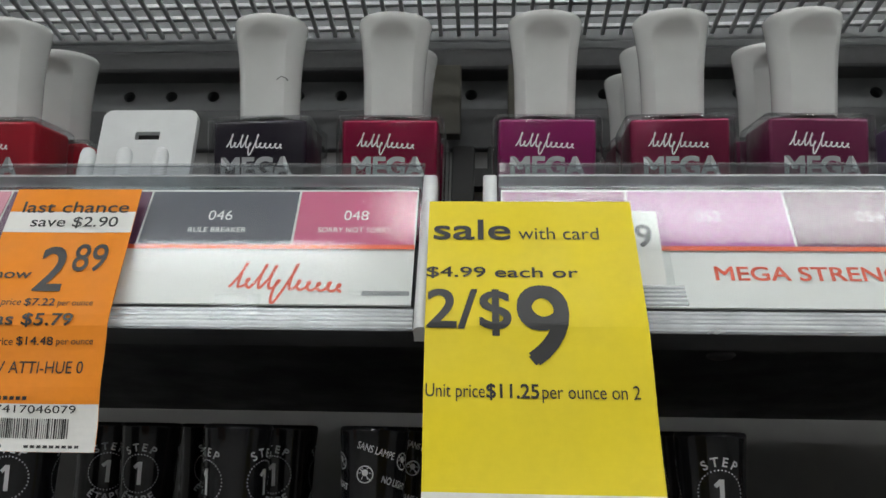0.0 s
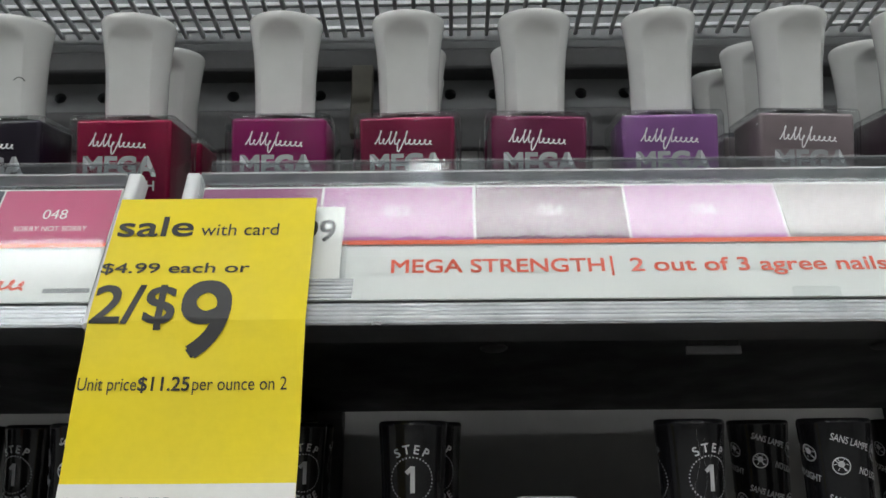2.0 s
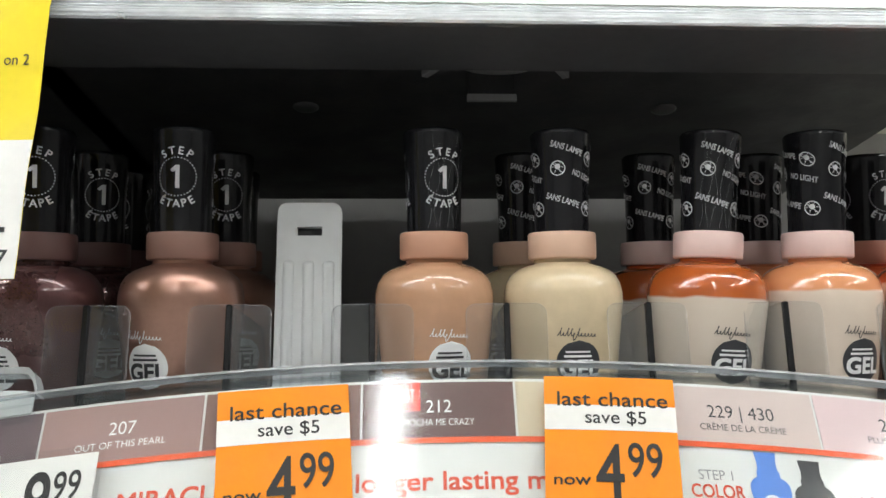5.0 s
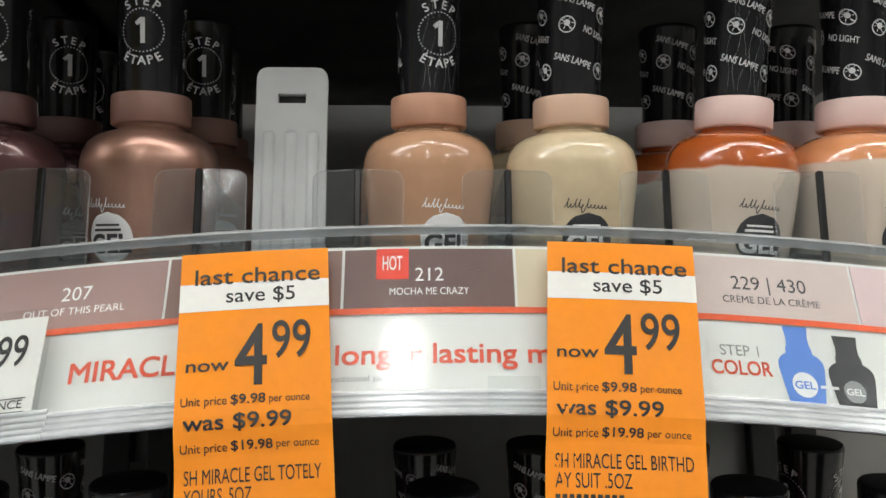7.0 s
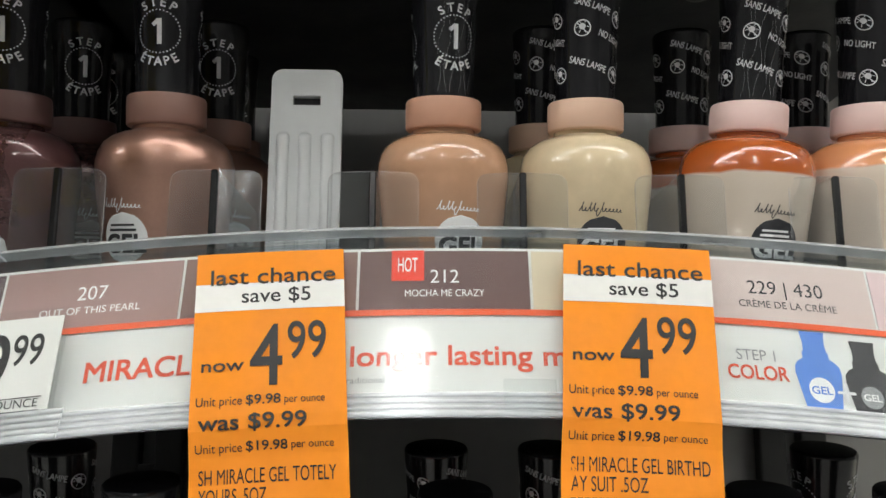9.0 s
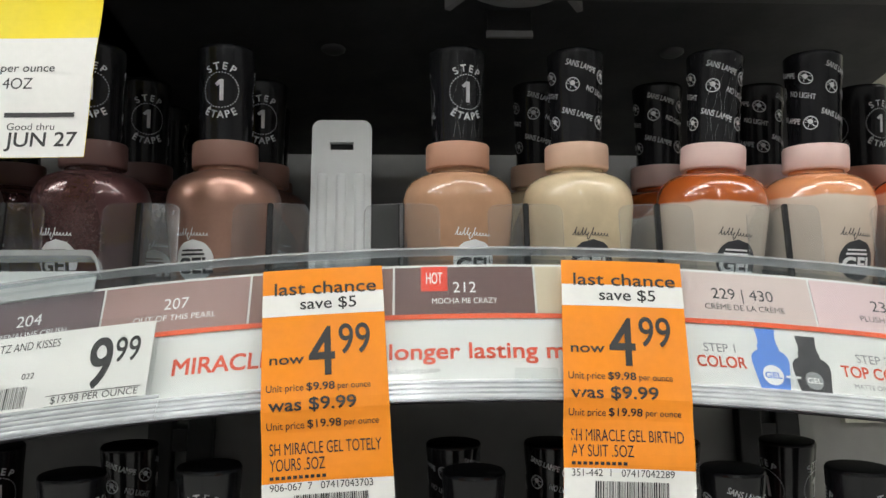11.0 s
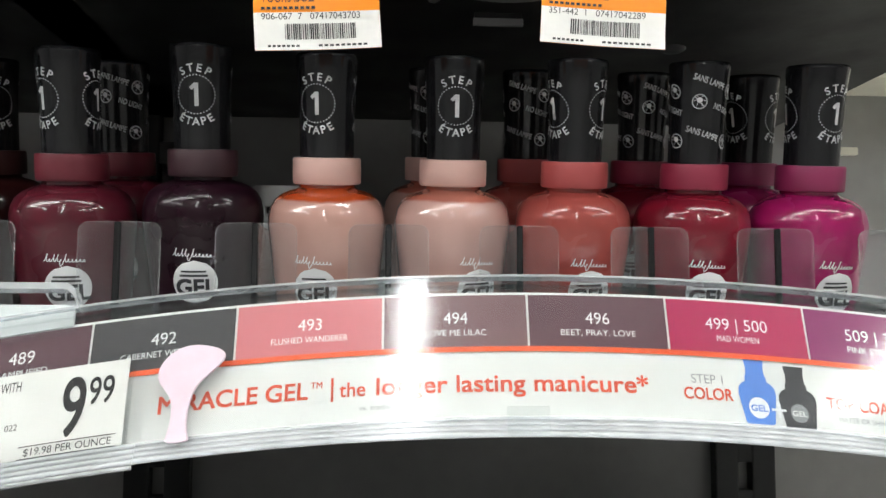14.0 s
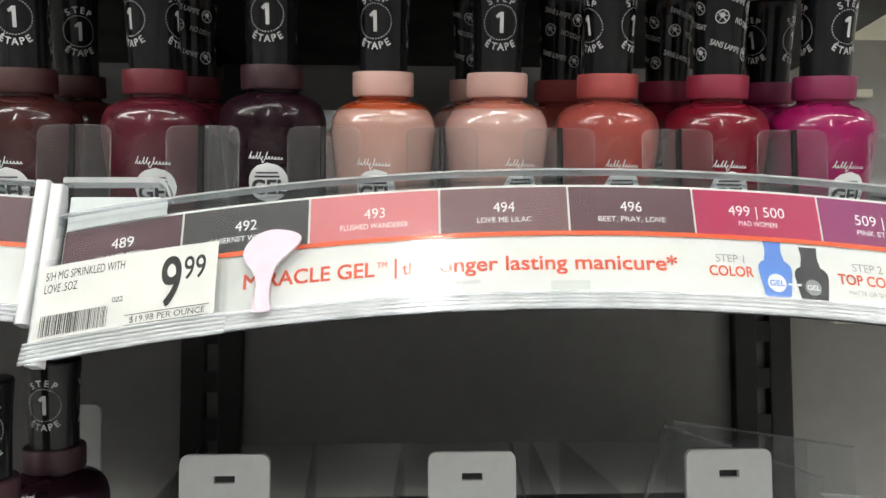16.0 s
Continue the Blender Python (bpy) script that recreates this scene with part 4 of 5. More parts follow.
shelf_ticket("white 9.99 price ticket in a clear clip-on holder", SURF2, 0.0050, 0.0455, 1.2908, 1.2722, T2, True, 0.0022)
shelf_ticket("white price ticket tucked behind the yellow tag", SURF1, -0.0012, 0.0425, 1.4195, 1.3985, [("9", 0.775, 0.52, 0.0062, 0.0036, 0.02), ("9", 0.872, 0.52, 0.0062, 0.0036, 0.02)], False)

# pale pink drop-shaped sticker on the lower label
pk = thing("sticker", tuple(SURF3(0.0625, 1.1585)), "pale pink drop-shaped sticker stuck on the label", "sticker")
po = Vector(pk.location)
outline = [(0.0588, 1.1525), (0.0592, 1.1540), (0.0600, 1.1575), (0.0598, 1.1620), (0.0582, 1.1645), (0.0560, 1.1670), (0.0562, 1.1705), (0.0590, 1.1735), (0.0630, 1.1748),
           (0.0675, 1.1742), (0.0712, 1.1728), (0.0718, 1.1708), (0.0690, 1.1680), (0.0655, 1.1655), (0.0640, 1.1620), (0.0634, 1.1570), (0.0640, 1.1540), (0.0646, 1.1524)]
# round the outline off
for _ in range(2):
    outline = [((1 - f) * a[0] + f * b[0], (1 - f) * a[1] + f * b[1]) for a, b in zip(outline, outline[1:] + outline[:1]) for f in (0.25, 0.75)]
N_ = len(outline)
vs = [SURF3(u, v, 0.0034) - po for u, v in outline] + [SURF3(u, v, 0.0024) - po for u, v in outline]
fs = [tuple(range(N_)), tuple(reversed(range(N_, 2 * N_)))] + [(i, N_ + i, N_ + (i + 1) % N_, (i + 1) % N_) for i in range(N_)]
add("film", mesh_of("film", vs, fs, M_PINK), pk)


# ---- pushers and dividers ----
def pusher(x, y, z0, z1, w, label, ribs=True):
    t = thing("pusher", (x, y, z0), label, "pusher", "bottle pushers")
    h = z1 - z0
    r = 0.0028
    pts = [(-w / 2, 0), (w / 2, 0)]
    for cx, a0 in ((w / 2 - r, 0), (-w / 2 + r, 90)):
        for k in range(5):
            a = radians(a0 + 22.5 * k)
            pts.append((cx + r * math.cos(a), h - r + r * math.sin(a)))
    sw, s0, s1 = 0.0036, h - 0.0098, h - 0.0072
    slot = [(-sw, s0), (sw, s0), (sw, s1), (-sw, s1)]
    # plate with a real slot: lower field, upper field and two cheeks
    bm = bmesh.new()
    outer = [bm.verts.new((x_, 0, z_)) for x_, z_ in pts]
    inner = [bm.verts.new((x_, 0, z_)) for x_, z_ in slot]
    es = [bm.edges.new((a, b)) for ring in (outer, inner) for a, b in zip(ring, ring[1:] + ring[:1])]
    bmesh.ops.triangle_fill(bm, edges=es, use_beauty=True)
    ret = bmesh.ops.extrude_face_region(bm, geom=list(bm.faces))
    for g in ret["geom"]:
        if isinstance(g, bmesh.types.BMVert):
            g.co.y += 0.0022
    bmesh.ops.recalc_face_normals(bm, faces=list(bm.faces))
    me = bpy.data.meshes.new("plate")
    bm.to_mesh(me)
    bm.free()
    me.materials.append(M_PUSHER)
    add("plate", me, t)
    box("slot_back", x - sw * 1.2, x + sw * 1.2, y + 0.0024, y + 0.0034, z0 + s0 - 0.001, z0 + s1 + 0.001, M_BLACK, t)
    if ribs:
        for k in (-1, 0, 1):
            vs, fs = box_data(-0.0019, 0.0019, -0.0008, 0.0012, 0.0, h - 0.017, 0.0015, 4)
            add("rib", smooth_by_angle(mesh_of("rib", vs, fs, M_PUSHER), 60), t, (k * w * 0.31, 0.0002, 0))
    return t


pusher(0.0908, 0.2188, 1.2890, 1.3563, 0.0184, "pale grey ribbed plastic pusher in an empty lane")
pusher(-0.0968, 0.2050, 1.4205, 1.4642, 0.0282, "pale grey plastic pusher in an empty lane", False)
pusher(-0.1110, 0.2400, 1.4205, 1.4635, 0.0282, "pale grey plastic pusher in an empty lane", False)
for x in (0.0376, 0.1235, 0.2153):
    pusher(x, 0.2500, 1.0480, 1.0982, 0.0309, "pale grey plastic pusher in an empty lower lane", False)
pusher(0.0720, 0.2650, 1.1685, 1.2230, 0.0189, "pale grey plastic pusher behind the bottles")
pusher(0.2850, 0.2350, 1.1685, 1.2400, 0.0189, "pale grey plastic pusher behind the bottles")
pusher(-0.0274, 0.2800, 1.0480, 1.1122, 0.0240, "pale grey plastic pusher behind the bottles", False)
for k in (-1, 0, 1):
    vs, fs = lathe([(0.0021, 0), (0.0021, 0.012), (0.0016, 0.0136), (0.0006, 0.0142)], 16)
    p = add("peg", smooth_by_angle(mesh_of("peg", vs, fs, M_PUSHER)), None, (-0.0968 + 0.0103 * k - 0.001, 0.1960, 1.4205 + 0.012))
    tagged(p, "rounded pale plastic peg at the front of an empty lane", "peg", "lane pegs")


def divider(x, y, z0, z1, w, dark, yaw, label="clear plastic lane divider with rounded front flaps"):
    t = thing("lane_divider", (x, y, z0), label, "divider", "clear lane dividers")
    t.rotation_euler = (0, 0, radians(yaw))
    h = z1 - z0
    for sx in (-1, 1):
        r = 0.0025
        pts = [(0.0008, 0), (w, 0)] + [(w - r + r * math.cos(radians(a)), h - r + r * math.sin(radians(a))) for a in (0, 22, 45, 67, 90)] + [(0.0008, h)]
        vs = [(sx * a, 0, b) for a, b in pts] + [(sx * a, 0.0010, b) for a, b in pts]
        n = len(pts)
        fs = [tuple(range(n)), tuple(reversed(range(n, 2 * n)))] + [(i, n + i, n + (i + 1) % n, (i + 1) % n) for i in range(n)]
        f = add("front_flap", mesh_of("front_flap", vs, fs, M_FLAP), t)
        f.visible_shadow = False
        f.rotation_euler = (0, 0, radians(7 * sx))
        # pale hazy strip along the flap's polished edge, painted in for its glint
        vs, fs = art_stroke([(sx * a, b) for a, b in pts[1:]], 0.00026)
        add("rim", mesh_of("rim", [Vector((a, -0.0002, b)) for a, b in vs], fs, M_CLIP), f, label="bright polished edge").visible_shadow = False
    vs, fs = box_data(-0.0008, 0.0008, 0.0006, 0.17, 0, h, 0.0003, 1)
    add("side_wall", mesh_of("side_wall", vs, fs, M_FLAP), t).visible_shadow = False
    if dark:
        vs, fs = box_data(-0.0008, 0.0008, -0.0010, 0.0004, 0, h, 0.0003, 1)
        add("edge_strip", mesh_of("edge_strip", vs, fs, M_EDGE), t, label="black edge strip")
    return t


for x in (0.0005, 0.0374, 0.0731, 0.1095, 0.1444, 0.1817, 0.2185, 0.2550):
    divider(x, 0.1995, 1.2853, 1.3234, 0.0106, True, -1)
for x in (0.0042, 0.0409, 0.0760, 0.1107, 0.1456, 0.1813, 0.2164, 0.2510, -0.032):
    divider(x, 0.1975, 1.1636, 1.2022, 0.0106, True, -2)
# empty lower tray: clear dividers lying back
for x in (0.010, 0.066, 0.095, 0.155, 0.185, 0.250):
    divider(x, 0.235, 1.0480, 1.0760, 0.0100, False, random.uniform(-9, 9), "clear plastic divider in the empty lower tray")
low = thing("lower_shelf", (0.1, 0.3, 1.048), "dark lower display shelf with an empty tray", "shelf")
box("floor_plate", -0.30, 0.299, 0.20, YW - 0.009, 1.044, 1.048, M_BLACK, low)


def wing(name, a, b, c, d, parent):
    """A thin clear plate through four corners; a pale strip along its top paints the cut edge's glint."""
    o = Vector(parent.location)
    a, b, c, d = (Vector(p) - o for p in (a, b, c, d))
    nrm = (b - a).cross(d - a).normalized() * 0.0012
    vs = [a, b, c, d, a + nrm, b + nrm, c + nrm, d + nrm]
    fs = [(3, 2, 1, 0), (4, 5, 6, 7), (0, 1, 5, 4), (1, 2, 6, 5), (2, 3, 7, 6), (3, 0, 4, 7)]
    p = add(name, mesh_of(name, vs, fs, M_FLAP), parent)
    p.visible_shadow = False
    k = (d - a).normalized() * -0.0008
    vs = [a, b, b + nrm, a + nrm, a + k, b + k, b + nrm + k, a + nrm + k]
    add("rim", mesh_of("rim", vs, [(3, 2, 1, 0), (4, 5, 6, 7), (0, 1, 5, 4), (1, 2, 6, 5), (2, 3, 7, 6), (3, 0, 4, 7)], M_CLIP), p, label="bright cut edge").visible_shadow = False


tray = thing("clear_tray", (0.21, 0.30, 1.048), "clear plastic bottle tray standing empty, one side bent outward", "tray")
wing("side", (0.2080, 0.300, 1.0990), (0.2560, 0.262, 1.0850), (0.2500, 0.258, 1.0490), (0.1880, 0.285, 1.0490), tray)
wing("side", (0.2190, 0.335, 1.0960), (0.2080, 0.300, 1.0990), (0.1880, 0.285, 1.0490), (0.2050, 0.335, 1.0490), tray)
wing("back", (0.2900, 0.300, 1.0890), (0.2230, 0.332, 1.0960), (0.2160, 0.334, 1.0490), (0.2900, 0.304, 1.0490), tray)
wing("front", (0.2440, 0.240, 1.0840), (0.2920, 0.250, 1.0780), (0.2920, 0.248, 1.0490), (0.2440, 0.238, 1.0490), tray)
tray2 = thing("clear_tray", (0.02, 0.30, 1.048), "clear plastic bottle tray standing empty on the lower shelf", "tray")
wing("side", (0.0060, 0.3550, 1.0830), (0.0300, 0.245, 1.0800), (0.0320, 0.242, 1.0490), (0.0040, 0.356, 1.0490), tray2)
wing("side", (0.1500, 0.3550, 1.0830), (0.1440, 0.245, 1.0700), (0.1440, 0.242, 1.0490), (0.1500, 0.356, 1.0490), tray2)
box("tray_back", 0.02, 0.299, YW - 0.05, YW - 0.047, 1.048, 1.083, M_FLAP, low, 0.001)


# ---- bottles ----
body_profile = [(0.0118, 0.0), (0.0132, 0.0006), (0.0138, 0.003), (0.0146, 0.012), (0.0157, 0.024), (0.0164, 0.031), (0.01675, 0.0350), (0.0166, 0.0375), (0.0160, 0.0400),
                (0.0148, 0.0421), (0.0130, 0.0436), (0.0108, 0.0446), (0.0090, 0.0451), (0.0080, 0.0456), (0.0080, 0.0470)]
collar_profile = [(0.0080, 0.0), (0.0093, 0.0001), (0.0096, 0.0005), (0.00965, 0.0040), (0.0096, 0.0070), (0.0093, 0.0075), (0.0076, 0.0076)]
cap_profile = [(0.00760, 0.0), (0.00765, 0.004), (0.00780, 0.013), (0.00815, 0.021), (0.00865, 0.0274), (0.00860, 0.0281), (0.0082, 0.0286), (0.0070, 0.0288)]


def cap_radius(z):
    for (r0, z0), (r1, z1) in zip(cap_profile, cap_profile[1:]):
        if z <= z1:
            return r0 + (r1 - r0) * (z - z0) / max(1e-6, z1 - z0)
    return cap_profile[-1][0]


def body_radius(z):
    for (r0, z0), (r1, z1) in zip(body_profile, body_profile[1:]):
        if z <= z1:
            return r0 + (r1 - r0) * (z - z0) / max(1e-6, z1 - z0)
    return body_profile[-1][0]


def wrap(radius):
    def s(u, v, off=0.0):
        r = radius(v) + off
        a = u / radius(v)
        return Vector((r * math.sin(a), -r * math.cos(a), v))
    return s


def arc_text(text, u, v, r, cap, spread, heavy, top=True):
    out = []
    n = len(text)
    for i, ch in enumerate(text):
        a = (i - (n - 1) / 2) / (n - 1) * spread
        if top:
            out.append(art_text(ch, u + r * math.sin(radians(a)), v + r * math.cos(radians(a)), cap, None, heavy, "c", -a))
        else:
            out.append(art_text(ch, u + r * math.sin(radians(a)), v - r * math.cos(radians(a)), cap, None, heavy, "c", a))
    return art_join(out)


def step_art():
    items = []
    for k in range(3):
        u = k * 2 * math.pi * 0.0079 / 3
        items.append(arc_text("STEP", u, 0.0148, 0.0061, 0.0021, 60, 0.03))
        items.append(arc_text("ÉTAPE", u, 0.0148, 0.0083, 0.0021, 64, 0.03, False))
        items.append(art_join([art_rect(u - 0.0003, u + 0.0008, 0.0117, 0.0179), art_stroke([(u - 0.0013, 0.0163), (u + 0.0001, 0.0176)], 0.0010)]))
        for j in range(38):
            a = 2 * math.pi * j / 38
            items.append(art_disc(u + 0.0052 * math.cos(a), 0.0148 + 0.0052 * math.sin(a), 0.00021, 6))
    return art_join(items)


def lamp_art():
    items = []
    P_ = 2 * math.pi * 0.0079 / 3

    def icon(u, v):
        items.append(art_disc(u, v, 0.0021, 24, 0.00028))
        items.append(art_disc(u, v + 0.0004, 0.0008, 12))
        for a in range(0, 360, 60):
            c, s = math.cos(radians(a)), math.sin(radians(a))
            items.append(art_stroke([(u + 0.0010 * c, v + 0.0004 + 0.0010 * s), (u + 0.0016 * c, v + 0.0002 + 0.0016 * s)], 0.0002))
        items.append(art_stroke([(u - 0.0014, v + 0.0014), (u + 0.0014, v - 0.0014)], 0.00026))
    for k in range(3):
        u = k * P_
        for text, w, du, v, iu, iv in (("SANS LAMPE", 0.0096, 0.0, 0.0222, 0.0078, 0.0204), ("NO LIGHT", 0.0076, 0.0052, 0.0145, -0.0024, 0.0174), ("SANS LAMPE", 0.0096, -0.0012, 0.0078, 0.0066, 0.0064)):
            items.append(art_text(text, u + du, v, 0.0017, w, 0.02, "c", -17))
            icon(u + iu, iv)
    return art_join(items)


def flat_mesh(name, art, surf, off, material):
    vs, fs = art
    return mesh_of(name, [surf(p[0], p[1], off + (p[2] if len(p) > 2 else 0.0)) for p in vs], fs, material)


WRAP_CAP, WRAP_BODY = wrap(cap_radius), wrap(body_radius)
vs, fs = lathe(cap_profile, 40)
ME_CAP = smooth_by_angle(mesh_of("cap", vs, fs, M_CAP_BLACK))
ME_STEP = flat_mesh("lettering", step_art(), WRAP_CAP, 0.00012, M_CAP_INK)
ME_LAMP = flat_mesh("lettering", lamp_art(), WRAP_CAP, 0.00012, M_CAP_INK)
DISC_V = 0.0185
SCRIPT = art_script(0.0, 0.0256, 0.0116, 0.0021, 0.00028)


def disc_grid(u, v, r):
    items = []
    n = 14
    for j in range(n):
        a, b = -1 + 2 * j / n, -1 + 2 * (j + 1) / n
        wa, wb = r * math.sqrt(max(0, 1 - a * a)), r * math.sqrt(max(0, 1 - b * b))
        m = 10
        vs_ = [(u - wa + 2 * wa * i / m, v + a * r) for i in range(m + 1)] + [(u - wb + 2 * wb * i / m, v + b * r) for i in range(m + 1)]
        fs_ = [(i, i + 1, m + 2 + i, m + 1 + i) for i in range(m)]
        items.append((vs_, fs_))
    return art_join(items)


ME_DISC_W = flat_mesh("logo_disc", disc_grid(0, DISC_V, 0.0060), WRAP_BODY, 0.00014, M_WHITE_INK)
ME_DISC_B = flat_mesh("logo_disc", disc_grid(0, DISC_V, 0.0060), WRAP_BODY, 0.00014, M_CHAR)
GEL = art_join([art_text("GEL", 0.0003, DISC_V - 0.0034, 0.0042, 0.0102, 0.06), art_rect(-0.0040, 0.0034, DISC_V + 0.0015, DISC_V + 0.0021, 6), art_rect(-0.0036, 0.0030, DISC_V + 0.0027, DISC_V + 0.0032, 6)])
ME_GEL_B = flat_mesh("logo_word", GEL, WRAP_BODY, 0.00026, M_CHAR)
ME_GEL_W = flat_mesh("logo_word", GEL, WRAP_BODY, 0.00026, M_WHITE_INK)
ME_SCRIPT_W = flat_mesh("brand_stroke", SCRIPT, WRAP_BODY, 0.00014, M_WHITE_INK)
ME_SCRIPT_B = flat_mesh("brand_stroke", SCRIPT, WRAP_BODY, 0.00014, M_CHAR)
creases = []
for k in range(6):
    u0 = -0.0042 + 0.0017 * k
    creases.append(art_stroke([(u0 + 0.0006 * math.sin(0.9 * j + 2.1 * k) + 0.00012 * j, 0.001 + 0.0021 * j) for j in range(13 - (k * 5) % 4)], 0.00016))
ME_CREASE = flat_mesh("wrap_crease", art_join(creases), WRAP_CAP, 0.0003, M_CLIP)
BODY_CACHE, COLLAR_CACHE = {}, {}


def gel_bottle(x, back, tray, polish, collar, label, art="step", cap_turn=0.0, body_turn=0.0, dark=False, lean=0.0, lift=0.0):
    """back: metres behind the first place in the lane, along the sloping tray."""
    a = radians(tray[2])
    t = thing("nail_polish_bottle", (x, tray[0] + back * math.cos(a), tray[1] + back * math.sin(a) + lift), label, "nail polish", "round gel polish bottles")
    t.rotation_euler = (a, radians(lean), 0)
    if polish.name not in BODY_CACHE:
        vs, fs = lathe(body_profile, 48)
        BODY_CACHE[polish.name] = smooth_by_angle(mesh_of("body", vs, fs, polish), 50)
    if collar.name not in COLLAR_CACHE:
        vs, fs = lathe(collar_profile, 44)
        COLLAR_CACHE[collar.name] = smooth_by_angle(mesh_of("collar", vs, fs, collar), 50)
    b = add("body", BODY_CACHE[polish.name], t)
    b.rotation_euler = (0, 0, radians(body_turn))
    add("logo_disc", ME_DISC_B if dark else ME_DISC_W, b)
    add("logo_word", ME_GEL_W if dark else ME_GEL_B, b)
    add("brand_stroke", ME_SCRIPT_B if dark else ME_SCRIPT_W, b)
    add("collar", COLLAR_CACHE[collar.name], t, (0, 0, H_COL))
    c = add("cap", ME_CAP, t, (0, 0, H_COL + 0.0076))
    c.rotation_euler = (0, 0, radians(cap_turn))
    add("lettering", ME_STEP if art == "step" else ME_LAMP, c, label="white printed lettering")
    return t


def P(name, col, shimmer=0.0, rough=0.3):
    return paint(name, col, shimmer, rough)


# shelf 3, deep reds and pinks
BURG, BLKPLUM, PEACHY = P("burgundy_polish", (0.085, 0.009, 0.018)), solid("black_plum_polish", (0.014, 0.004, 0.008), 0.3, coat=0.35, spec=0.12), settled("nude_pink_polish_settled", (0.50, 0.28, 0.235), (0.40, 0.06, 0.015), 0.0422)
NUDE2 = settled("nude_polish", (0.50, 0.30, 0.265), (0.38, 0.12, 0.085), 0.0425)
CORAL, CRIM, FUCH = P("coral_polish", (0.34, 0.066, 0.055)), P("crimson_polish", (0.17, 0.006, 0.018)), P("fuchsia_polish", (0.29, 0.008, 0.088))
BROWN = P("oxblood_polish", (0.045, 0.010, 0.010))
cB, cBP, cN, cC, cCr, cF, cBr = (solid(n, c, 0.45, vary=0.04) for n, c in (("burgundy_collar", (0.14, 0.014, 0.026)), ("plum_collar", (0.040, 0.014, 0.020)), ("nude_collar", (0.64, 0.40, 0.35)), ("coral_collar", (0.42, 0.075, 0.075)),
                                                  ("crimson_collar", (0.30, 0.025, 0.06)), ("fuchsia_collar", (0.25, 0.020, 0.085)), ("brown_collar", (0.06, 0.018, 0.018))))
row3 = [(-0.0183, BROWN, cBr, "dark oxblood gel polish bottle with black cap", "step", 10, 0), (0.0219, BURG, cB, "burgundy gel polish bottle with black cap", "step", -38, 12),
        (0.0581, BLKPLUM, cBP, "black-plum gel polish bottle with black cap", "step", 0, 2), (0.0930, PEACHY, cN, "nude pink polish with settled orange layer", "step", -18, -8),
        (0.1290, NUDE2, cN, "pale nude gel polish bottle with black cap", "step", 0, 25), (0.1643, CORAL, cC, "coral gel polish bottle with black cap", "step", 52, 8),
        (0.1997, CRIM, cCr, "crimson gel polish bottle with lamp symbols on cap", "lamp", 0, 0), (0.2346, FUCH, cF, "fuchsia gel polish bottle with black cap", "step", 18, 8)]
for i, (x, pol, col, lab, art, ct, bt) in enumerate(row3):
    gel_bottle(x, -0.012 * (x - 0.13), TRAY3, pol, col, lab, art, ct, bt, lift=0.0018 if i == 2 else 0.0)
    if i in (0, 1, 5, 6, 7, 4):
        gel_bottle(x + {0: 0.002, 1: 0.003, 4: -0.0035, 5: -0.008, 6: -0.005, 7: -0.003}[i], 0.0360 - 0.012 * (x - 0.13), TRAY3, pol, col, "second " + lab, "step" if i in (7, 0) else "lamp", random.uniform(-60, 60), random.uniform(-40, 40))

# shelf 2, nudes
BRONZE, MAUVEB = solid("rose_bronze_polish", (0.40, 0.225, 0.170), 0.34, metal=0.75, coat=0.5, vary=0.06, scale=900.0, fleck=0.15), P("dark_mauve_shimmer_polish", (0.10, 0.045, 0.045), 0.5, 0.28)
PEACH, CREAM = P("peach_nude_polish", (0.47, 0.265, 0.160), 0.0, 0.22), P("cream_polish", (0.62, 0.50, 0.33), 0.0, 0.22)
SEP1, SEP2 = settled("white_polish_settled_orange", (0.62, 0.53, 0.44), (0.43, 0.095, 0.018), 0.0352), settled("white_polish_settled_peach", (0.66, 0.55, 0.45), (0.66, 0.27, 0.12), 0.0372)
SEP3 = settled("blush_polish_settled", (0.68, 0.36, 0.26), (0.55, 0.10, 0.03), 0.0395)
cBz, cMv, cPe, cCm, cPk, cP2 = (solid(n, c, 0.45, vary=0.04) for n, c in (("bronze_collar", (0.24, 0.128, 0.100)), ("mauve_collar", (0.13, 0.065, 0.06)), ("peach_collar", (0.54, 0.29, 0.195)), ("cream_pink_collar", (0.68, 0.45, 0.33)),
                                                   ("pale_pink_collar", (0.80, 0.58, 0.54)), ("salmon_collar", (0.60, 0.27, 0.19))))
row2 = [(0.0178, MAUVEB, cMv, "dark mauve shimmer gel polish with black cap", "step", 10, -14, False, 0), (0.0567, BRONZE, cBz, "rose bronze metallic gel polish with black cap", "step", 0, -20, False, 0),
        (0.1263, PEACH, cPe, "peach nude gel polish bottle with black cap", "step", 18, 14, False, 0), (0.1626, CREAM, cCm, "cream gel polish bottle with lamp symbols on cap", "lamp", 0, 4, True, 0),
        (0.2022, SEP1, cPk, "white gel polish with settled orange top layer", "lamp", -6, 8, True, 3.0), (0.2364, SEP2, cPk, "white gel polish with settled peach layer", "lamp", 30, 16, True, 0.6),
        (0.2717, SEP3, cP2, "blush gel polish with settled orange ring", "step", 20, -10, False, 0)]
